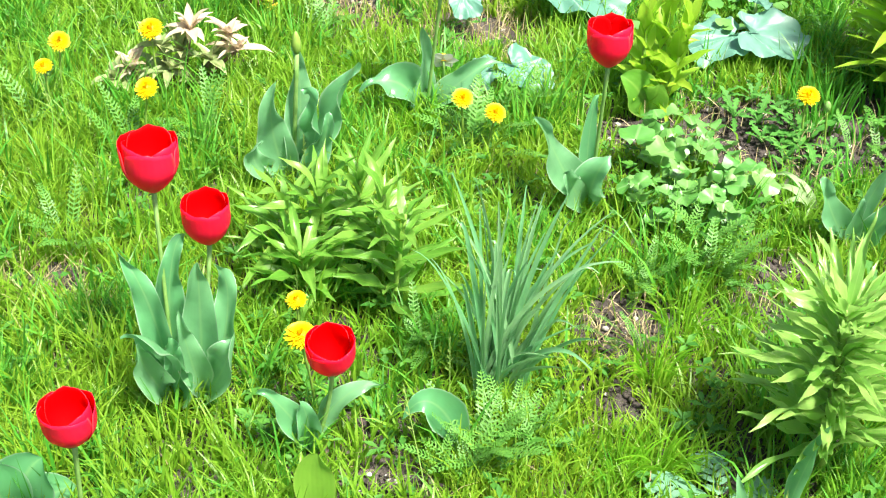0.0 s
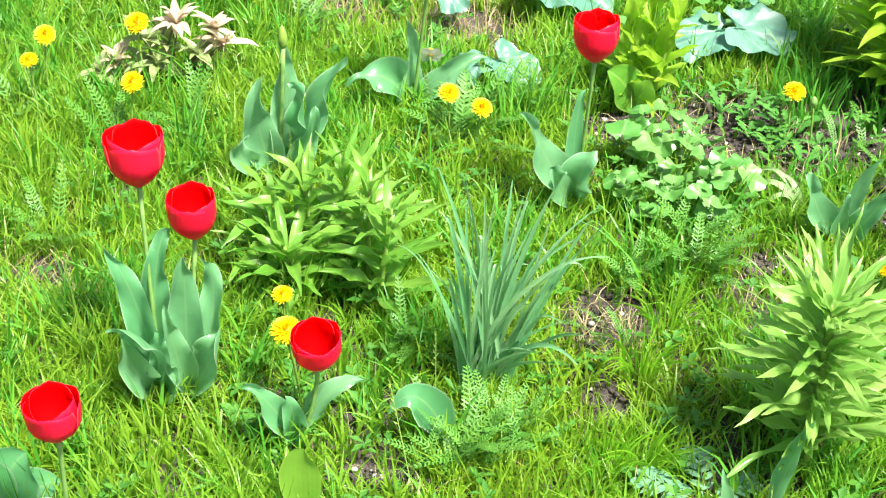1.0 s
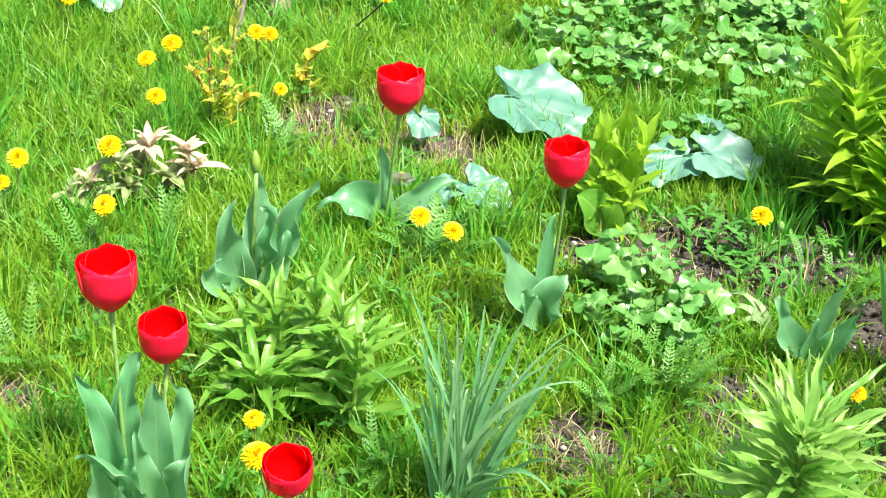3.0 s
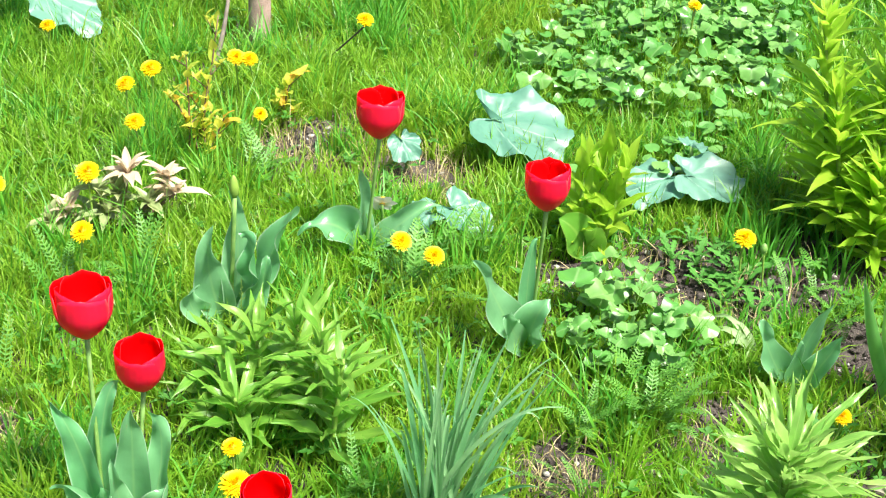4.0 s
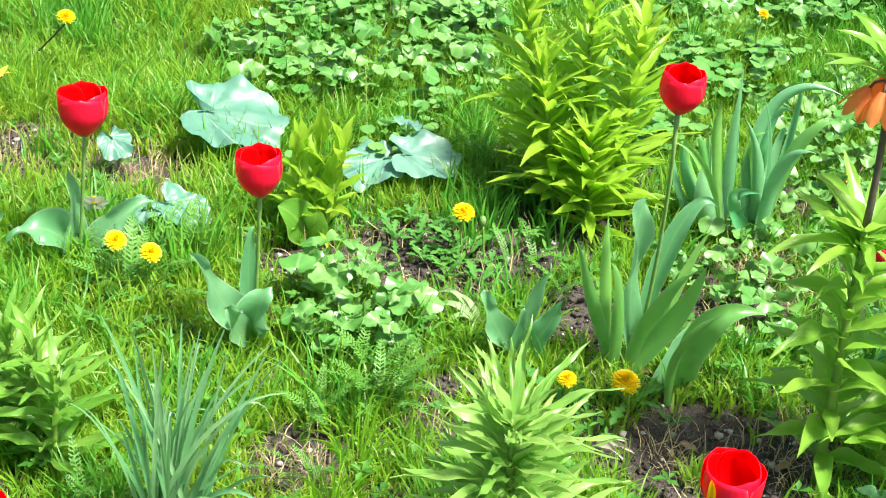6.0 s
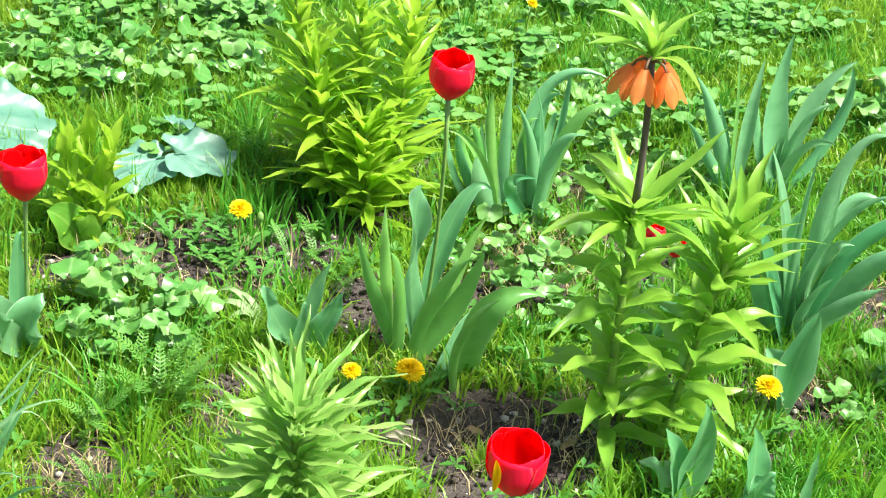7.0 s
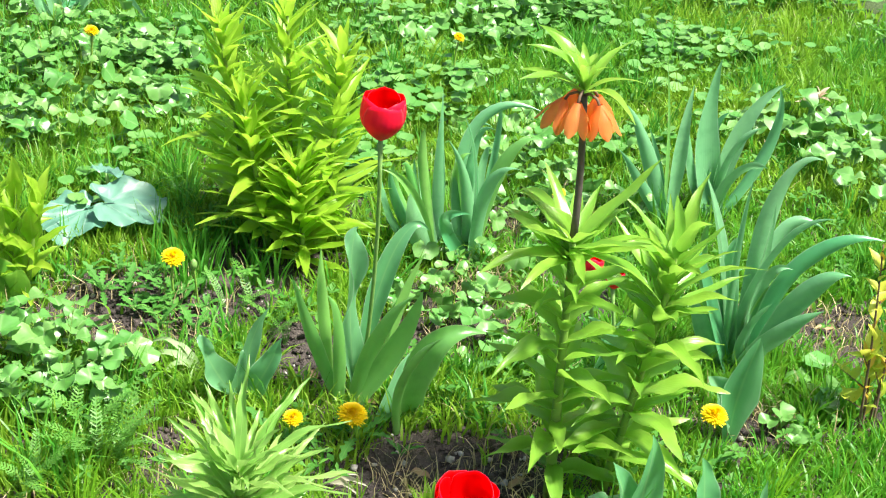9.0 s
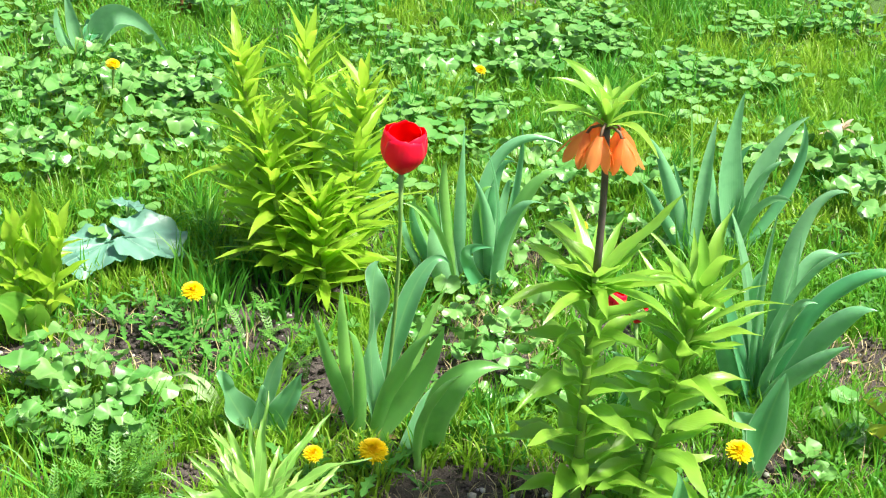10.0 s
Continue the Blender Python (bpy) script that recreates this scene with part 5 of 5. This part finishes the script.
YARROW_BACK = [
    ((0.021, 2.271, 0.000), 8, 0.15), ((0.103, 2.381, 0.000), 7, 0.14), ((-0.296, 2.657, 0.000), 8, 0.13), ((-0.583, 2.218, 0.000), 7, 0.14),
    ((-0.443, 2.270, 0.000), 7, 0.14), ((0.385, 1.893, 0.000), 6, 0.12), ((0.269, 1.867, 0.000), 8, 0.10), ((0.015, 2.277, 0.000), 6, 0.14),
    ((0.385, 1.917, 0.000), 6, 0.12), ((0.245, 1.763, 0.000), 5, 0.10),
]
YARROW_FRONT = [
    ((-0.070, 1.716, 0.000), 10, 0.11), ((0.030, 1.497, 0.000), 14, 0.12), ((0.084, 1.520, 0.000), 10, 0.10), ((-0.008, 1.475, 0.000), 10, 0.11),
    ((0.384, 1.940, 0.000), 6, 0.12), ((0.693, 2.273, 0.000), 5, 0.10), ((0.727, 2.174, 0.000), 6, 0.10), ((0.377, 1.953, 0.000), 6, 0.12),
    ((-0.773, 2.292, 0.000), 6, 0.14), ((-0.632, 1.963, 0.000), 6, 0.13),
]
for k_, (p_, n_, l_) in enumerate(YARROW_BACK + YARROW_FRONT):
    yarrow(p_, n_, l_, "feathery yarrow leaves in grass", random.Random(60 + k_))
POPPY_LEAF = leafy("poppy_leaf", (0.20, 0.40, 0.24), (0.14, 0.33, 0.18), 0.45, 0.2, 0, pale=(0.24, 0.38, 0.28))


def cut_leaf(name, length, material, pairs=6):
    """A leaf cut into narrow pointed lobes on both sides of its midrib, arching along x."""
    v, f, uv = [], [], []

    def at(q):
        return Vector((length * q * 0.92, 0, length * (0.62 * q - 0.42 * q * q)))

    def lobe(foot, ahead, side, half):
        n0 = len(v)
        for q, w in ((0.0, 0.35), (0.35, 1.0), (0.7, 0.75), (1.0, 0.05)):
            for u in (-1, 0, 1):
                v.append(foot + ahead * q + side * (half * w * u) + Vector((0, 0, 0.25 * half * w * abs(u) - 0.12 * q * q * ahead.length)))
                uv.append((0.5 + 0.5 * u, q))
        for a in range(3):
            for b in range(2):
                k = n0 + 3 * a + b
                f.append((k, k + 1, k + 4, k + 3))

    for k in range(pairs):
        q = 0.22 + 0.68 * k / (pairs - 1)
        reach = length * 0.36 * math.sin(math.pi * (0.18 + 0.68 * (k + 0.5) / pairs))
        for sg in (-1, 1):
            ahead = Vector((0.62, 0.78 * sg, 0.10)) * reach
            lobe(at(q + 0.02 * sg), ahead, Vector((-0.78 * sg, 0.62, 0)) * -1, 0.058 * length)
    lobe(at(0.82), at(1.08) - at(0.82), Vector((0, 1, 0)), 0.055 * length)
    lobe(at(0.0), at(0.9), Vector((0, 1, 0)), 0.022 * length)
    return mesh_of(name, v, f, material, uv)

t_ = thing("poppy_shoot", (0.336, 1.427, 0.000), "grey-green cut-leaved poppy shoot", "poppy")
for k_ in range(5):
    part("leaf", cut_leaf("leaf", 0.105, POPPY_LEAF), t_, turned((0, 0, 0.004), 72 * k_ + 20, 0, 0.8 + 0.08 * (k_ % 4)))


# ---- single tufts of grass that stand out from the lawn ----
TUFT_DARK = leafy("dark_tuft_grass", (0.10, 0.30, 0.05), (0.05, 0.20, 0.03), 0.5, 0.3, 0)
TUFT_BRIGHT = leafy("bright_tuft_grass", (0.26, 0.52, 0.03), (0.16, 0.42, 0.02), 0.42, 0.45, 0)


def grass_tuft(base, count, length, lean, material, label, rnd):
    """Single blades from one crown, the outer ones leaning further."""
    t = thing("grass_tuft", base, label, "grass tuft", "grass tufts")
    forms = [bow_leaf("blade", (0.5 * k * length * 0.7, 0, length * (0.62 - 0.25 * k)), (k * length, 0, length * (1.0 - 0.62 * k)), 0.0019, "strap", material, 0.4, 0, 1, 8, 2, 0, 30 * q - 30)
             for q, k in enumerate((0.15 * lean, 0.5 * lean, 0.8 * lean, lean))]
    for k in range(count):
        r, a = 0.022 * math.sqrt(rnd.random()), rnd.uniform(0, 360)
        part("blade", rnd.choice(forms), t, turned((r * math.cos(radians(a)), r * math.sin(radians(a)), -0.003), a + rnd.uniform(-50, 50), rnd.uniform(-10, 12), rnd.uniform(0.6, 1.1)))


grass_tuft((0.930, 1.890, 0.000), 46, 0.062, 1.0, TUFT_DARK, "small dark tuft of fine spreading grass on soil", random.Random(81))
for k_, p_ in enumerate(((0.322, 1.775, 0.000), (0.262, 1.492, 0.000), (0.208, 1.478, 0.000), (0.270, 1.680, 0.000), (0.600, 2.660, 0.000), (1.300, 1.520, 0.000), (-0.090, 2.330, 0.000), (-0.190, 2.480, 0.000))):
    grass_tuft(p_, 44, 0.105, 0.7, TUFT_BRIGHT, "upright tuft of bright green grass", random.Random(90 + k_))


# ---- grass and weeds ----
def field(fn, area, step=0.025):
    """A table of fn(x, y) over the area, looked up by arrays of places."""
    x0, x1, y0, y1 = area
    nx, ny = int((x1 - x0) / step) + 2, int((y1 - y0) / step) + 2
    table = np.array([[fn(x0 + i * step, y0 + j * step) for i in range(nx)] for j in range(ny)])
    return lambda x, y: table[np.clip(((y - y0) / step + 0.5).astype(int), 0, ny - 1), np.clip(((x - x0) / step + 0.5).astype(int), 0, nx - 1)]


def blades(seed, count, area, length, half, lean, density, segs=3, tuft=12, radius=0.012):
    """Vertices and faces of many grass blades in tufts, spread by the density over an area x0, x1, y0, y1."""
    r = np.random.default_rng(seed)
    dens, size, rise = field(density, area), field(length, area), field(relief, area)
    n = count // tuft * 6
    cx, cy = r.uniform(area[0], area[1], n), r.uniform(area[2], area[3], n)
    keep = r.random(n) < dens(cx, cy)
    cx, cy = cx[keep][: count // tuft], cy[keep][: count // tuft]
    lean_t, turn_t, size_t = r.uniform(0.6, 1.5, len(cx)), r.uniform(0, 6.2832, len(cx)), r.uniform(0.7, 1.25, len(cx))
    k = np.repeat(np.arange(len(cx)), tuft)
    m = len(k)
    az = r.uniform(0, 6.2832, m)
    rad = radius * np.sqrt(r.random(m)) * 1.4
    x, y = cx[k] + rad * np.cos(az), cy[k] + rad * np.sin(az)
    ok = r.random(m) < 0.25 + dens(x, y)
    x, y, az, k = x[ok], y[ok], az[ok], k[ok]
    m = len(x)
    az = az + r.normal(0, 0.6, m)
    ln = size(x, y) * r.uniform(0.5, 1.2, m) * size_t[k]
    w = half * r.uniform(0.6, 1.35, m)
    a0 = np.radians(lean) * r.uniform(0, 0.6, m) * lean_t[k]
    a1 = np.radians(lean) * r.uniform(0.5, 2.4, m) * lean_t[k]
    q = az + 1.5708 + r.uniform(-1.2, 1.2, m)
    px, py, pz = x, y, rise(x, y) - 0.006
    rows = []
    for i in range(segs + 1):
        s = i / segs
        ww = w * (1 - 0.92 * s ** 1.8)
        rows.append(np.stack([px - ww * np.cos(q), py - ww * np.sin(q), pz], -1))
        rows.append(np.stack([px + ww * np.cos(q), py + ww * np.sin(q), pz], -1))
        a, st = a0 + (a1 - a0) * s, ln / segs
        px, py = px + np.cos(az) * np.sin(a) * st, py + np.sin(az) * np.sin(a) * st
        pz = np.maximum(pz + np.cos(a) * st, 0.006)
    v = np.stack(rows, 1)
    first = np.arange(m)[:, None] * (2 * segs + 2)
    f = np.concatenate([first + np.array([2 * i, 2 * i + 1, 2 * i + 3, 2 * i + 2]) for i in range(segs)])
    return v.reshape(-1, 3), f


def bulk_mesh(name, v, f, material):
    """A mesh of quads from arrays."""
    me = bpy.data.meshes.new(name)
    me.vertices.add(len(v))
    me.vertices.foreach_set("co", np.asarray(v, dtype=np.float32).ravel())
    me.loops.add(4 * len(f))
    me.loops.foreach_set("vertex_index", np.asarray(f, dtype=np.int32).ravel())
    me.polygons.add(len(f))
    me.polygons.foreach_set("loop_start", np.arange(0, 4 * len(f), 4, dtype=np.int32))
    me.update(calc_edges=True)
    me.materials.append(material)
    me.shade_smooth()
    return me


def stuff(name, vf, material, label, category):
    made = bulk_mesh if isinstance(vf[1], np.ndarray) else mesh_of
    ob = new(name, made(name, vf[0], vf[1], material))
    tagged(ob, label, category, kind="stuff")


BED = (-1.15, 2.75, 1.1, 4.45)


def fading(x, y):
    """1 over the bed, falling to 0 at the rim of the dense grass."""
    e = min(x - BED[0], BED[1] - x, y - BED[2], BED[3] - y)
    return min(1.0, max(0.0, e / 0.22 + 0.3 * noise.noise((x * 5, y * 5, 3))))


def lawn_density(x, y):
    d = 0.80 + 0.2 * min(1.0, max(0.0, x - 0.6)) + 0.6 * noise.noise((x * 4.5, y * 4.5, 9)) + 0.4 * noise.noise((x * 14, y * 14, 4))
    return max(0.4, min(1.0, d)) * (1.0 if y < 3.3 else 0.6) * (1 - 0.98 * bareness(x, y)) * (1 - 0.75 * thinness(x, y)) * fading(x, y)


# where the grass is thin and short: x, y, radius
THIN = [(-0.349, 3.307, 0.12), (1.291, 2.408, 0.16), (1.442, 2.464, 0.16), (1.001, 2.091, 0.14), (1.658, 1.899, 0.16), (0.484, 2.325, 0.14), (0.579, 2.289, 0.14),
        (0.394, 2.420, 0.12), (0.022, 2.693, 0.16), (-0.217, 2.784, 0.14), (0.240, 1.750, 0.08), (0.453, 1.835, 0.09), (0.945, 1.715, 0.16), (1.070, 2.169, 0.14),
        (0.585, 2.272, 0.16), (0.56, 2.38, 0.18), (0.45, 2.36, 0.14), (1.355, 1.678, 0.1)]


def thinness(x, y):
    best = 0.0
    for tx, ty, r in THIN:
        best = max(best, 1.5 - 1.5 * math.hypot(x - tx, y - ty) / r + 0.5 * noise.noise((x * 9, y * 9, 88)))
    return min(1.0, max(0.0, best))


def lawn_length(x, y):
    far = min(1.0, max(0.0, (y - 1.6) / 2.0))
    left = min(1.0, max(0.0, (0.1 - x) / 0.5))
    return (0.056 + 0.026 * noise.noise((x * 3, y * 3, 12))) * (1 + 0.35 * far + 0.30 * left) * (1 - 0.35 * thinness(x, y)) * (1 - 0.15 * min(1.0, max(0.0, (x - 0.55) / 0.4)))


def clump_density(x, y):
    d = noise.noise((x * 7, y * 7, 31)) * 1.6 + 0.15
    return max(0.0, min(1.0, d)) * (1 - bareness(x, y)) * (1 - 0.8 * thinness(x, y)) * fading(x, y)


def fine_density(x, y):
    return max(0.15, min(1.0, 0.5 + noise.noise((x * 3.1, y * 3.1, 55)))) * (1 - 0.15 * min(1.0, max(0.0, (x - 0.4) / 0.5))) * (1 - 0.9 * bareness(x, y)) * fading(x, y)


def dry_density(x, y):
    best = 0.10 + 0.35 * thinness(x, y)
    for dx, dy, r in DRY:
        best = max(best, 1.0 - math.hypot(x - dx, y - dy) / r * 0.7)
    return best * (0.85 if bareness(x, y) > 0.6 else 1.0) * (0.25 if x > 0.9 and y > 2.5 else 1.0)


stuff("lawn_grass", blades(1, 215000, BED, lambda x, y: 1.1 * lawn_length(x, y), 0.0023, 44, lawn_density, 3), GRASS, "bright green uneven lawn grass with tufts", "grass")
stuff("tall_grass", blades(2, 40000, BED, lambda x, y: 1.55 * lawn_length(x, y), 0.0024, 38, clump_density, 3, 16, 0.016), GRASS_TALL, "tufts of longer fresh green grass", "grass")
LUSH = [(0.657, 2.484, 0.13), (0.740, 2.398, 0.11), (0.681, 2.393, 0.09)]


def lush_density(x, y):
    return max(0.0, min(1.0, max(1.8 - 1.8 * math.hypot(x - a, y - b) / r for a, b, r in LUSH)))


stuff("lush_grass", blades(8, 2000, (0.0, 1.2, 1.4, 3.2), lambda x, y: 0.10, 0.0026, 26, lush_density, 4, 14, 0.016), GRASS_TALL, "dark lush grass at the foot of a lily clump", "grass")
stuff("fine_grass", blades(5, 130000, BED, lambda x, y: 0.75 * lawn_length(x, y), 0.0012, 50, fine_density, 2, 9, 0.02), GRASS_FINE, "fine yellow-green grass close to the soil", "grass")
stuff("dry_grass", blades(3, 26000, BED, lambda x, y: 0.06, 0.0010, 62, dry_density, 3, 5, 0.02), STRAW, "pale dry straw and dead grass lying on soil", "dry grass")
stuff("outer_grass", blades(4, 70000, (-4.5, 6.5, -2.5, 8.5), lambda x, y: 0.085 + 0.02 * noise.noise((x * 2, y * 2, 6)), 0.0060, 36, lambda x, y: min(1.0, max(0.0, 1.35 - 1.3 * fading(x, y))), 2, 10, 0.03), GRASS, "lawn grass around the flower bed", "grass")


def weeds(rnd, count):
    """Small leaves on the ground between the blades."""
    v, f = [], []
    for _ in range(count):
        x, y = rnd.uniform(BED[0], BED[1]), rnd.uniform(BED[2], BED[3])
        if rnd.random() > (0.25 + max(0, 1.3 * noise.noise((x * 5, y * 5, 44)))) * (1 - 0.85 * bareness(x, y)):
            continue
        k0 = rnd.randint(3, 6)
        h = rnd.uniform(0.008, 0.05)
        a0 = rnd.uniform(0, 6.28)
        for k in range(k0):
            az = a0 + 6.28 * k / k0 + rnd.uniform(-0.3, 0.3)
            ln, w, rise = rnd.uniform(0.008, 0.027), rnd.uniform(0.0025, 0.0065), rnd.uniform(-0.3, 0.7)
            c, s_ = math.cos(az), math.sin(az)
            n0 = len(v)
            z0 = relief(x, y) + h
            v += [(x, y, z0), (x + c * ln * 0.5 - s_ * w, y + s_ * ln * 0.5 + c * w, z0 + rise * ln * 0.5 + 0.002), (x + c * ln * 0.5, y + s_ * ln * 0.5, z0 + rise * ln * 0.5 - 0.001),
                  (x + c * ln * 0.5 + s_ * w, y + s_ * ln * 0.5 - c * w, z0 + rise * ln * 0.5 + 0.002), (x + c * ln, y + s_ * ln, z0 + rise * ln * 0.8)]
            f += [(n0, n0 + 2, n0 + 1), (n0, n0 + 3, n0 + 2), (n0 + 1, n0 + 2, n0 + 4), (n0 + 2, n0 + 3, n0 + 4)]
    return v, f


def ears(rnd, count):
    """Flowering grass stalks, each with a loose spike of small grains."""
    v, f = [], []
    for _ in range(count):
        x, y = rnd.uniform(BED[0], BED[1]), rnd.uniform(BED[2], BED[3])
        if bareness(x, y) > 0.2 or rnd.random() > 0.45 - 0.5 * x:
            continue
        az, lean, h = rnd.uniform(0, 6.28), rnd.uniform(0.05, 0.45), rnd.uniform(0.10, 0.19)
        d = Vector((math.cos(az) * lean, math.sin(az) * lean, 1)).normalized()
        side = Vector((-math.sin(az), math.cos(az), 0))
        p = Vector((x, y, 0))
        n0 = len(v)
        v += [p - side * 0.0008, p + side * 0.0008, p + d * h + side * 0.0005, p + d * h - side * 0.0005]
        f.append((n0, n0 + 1, n0 + 2, n0 + 3))
        for k in range(16):
            q = p + d * h * (0.66 + 0.36 * k / 16)
            e = q + (side * math.cos(2.4 * k) + d.cross(side) * math.sin(2.4 * k)) * 0.0065 * (1.1 - k / 16) + d * 0.007
            n0 = len(v)
            v += [q, q.lerp(e, 0.5) + d * 0.0016, e, q.lerp(e, 0.5) - d * 0.0016 + side * 0.001]
            f.append((n0, n0 + 1, n0 + 2, n0 + 3))
    return v, f


stuff("grass_ears", ears(random.Random(16), 700), GRASS_EAR, "pale green flowering grass stalks", "grass")
stuff("low_weeds", weeds(random.Random(6), 12000), WEED, "small leafy weeds between grass blades", "weeds")


def scattered_round(rnd, count):
    """Small heart-shaped leaves strewn through the far grass."""
    v, f = [], []
    n = 9
    for _ in range(count):
        x, y = rnd.uniform(0.3, 3.2), rnd.uniform(2.6, 4.4)
        if rnd.random() > 0.07 + 2.0 * noise.noise((x * 3.4, y * 3.4, 71)) + 0.3 * noise.noise((x * 11, y * 11, 72)):
            continue
        s, h, az, tilt = rnd.uniform(0.011, 0.024), rnd.uniform(0.025, 0.075), rnd.uniform(0, 6.28), rnd.uniform(-0.3, 0.5)
        n0 = len(v)
        c, s_ = math.cos(az), math.sin(az)
        v.append((x, y, h))
        for i in range(n + 1):
            a = -2.7 + 5.4 * i / n
            r = s * (0.62 + 0.3 * math.cos(a) + 0.16 * abs(math.sin(a)))
            lx, ly = r * math.cos(a), r * math.sin(a)
            v.append((x + lx * c - ly * s_, y + lx * s_ + ly * c, h + tilt * lx + 0.3 * abs(ly)))
        f += [(n0, n0 + 1 + i, n0 + 2 + i) for i in range(n)]
    return v, f


stuff("round_leaf_weeds", scattered_round(random.Random(8), 15000), ROUND_LEAF_MANY, "pale round leaves scattered through grass", "ground cover")


def clods(rnd, count):
    v, f = [], []
    ico = [(0, 0, 1), (0.89, 0, 0.45), (0.28, 0.85, 0.45), (-0.72, 0.53, 0.45), (-0.72, -0.53, 0.45), (0.28, -0.85, 0.45), (0.72, 0.53, -0.45), (-0.28, 0.85, -0.45), (-0.89, 0, -0.45), (-0.28, -0.85, -0.45), (0.72, -0.53, -0.45), (0, 0, -1)]
    tri = [(0, 1, 2), (0, 2, 3), (0, 3, 4), (0, 4, 5), (0, 5, 1), (1, 6, 2), (2, 7, 3), (3, 8, 4), (4, 9, 5), (5, 10, 1), (6, 7, 2), (7, 8, 3), (8, 9, 4), (9, 10, 5), (10, 6, 1), (11, 7, 6), (11, 8, 7), (11, 9, 8), (11, 10, 9), (11, 6, 10)]
    for _ in range(count):
        bx, by, a, b = rnd.choice(BARE)
        x, y = bx + rnd.uniform(-a, a), by + rnd.uniform(-b, b)
        s = 0.002 + 0.006 * rnd.random() ** 3
        n0 = len(v)
        v += [(x + s * p[0] * rnd.uniform(0.6, 1.3), y + s * p[1] * rnd.uniform(0.6, 1.3), relief(x, y) + s * p[2] * rnd.uniform(0.5, 0.9)) for p in ico]
        f += [(n0 + i, n0 + j, n0 + k) for i, j, k in tri]
    return v, f


stuff("soil_crumbs", clods(random.Random(9), 2600), SOIL, "dark soil crumbs on the bare bed", "soil")
stuff("pebbles", clods(random.Random(10), 300), PEBBLE, "small grey stones lying on the soil", "stones")
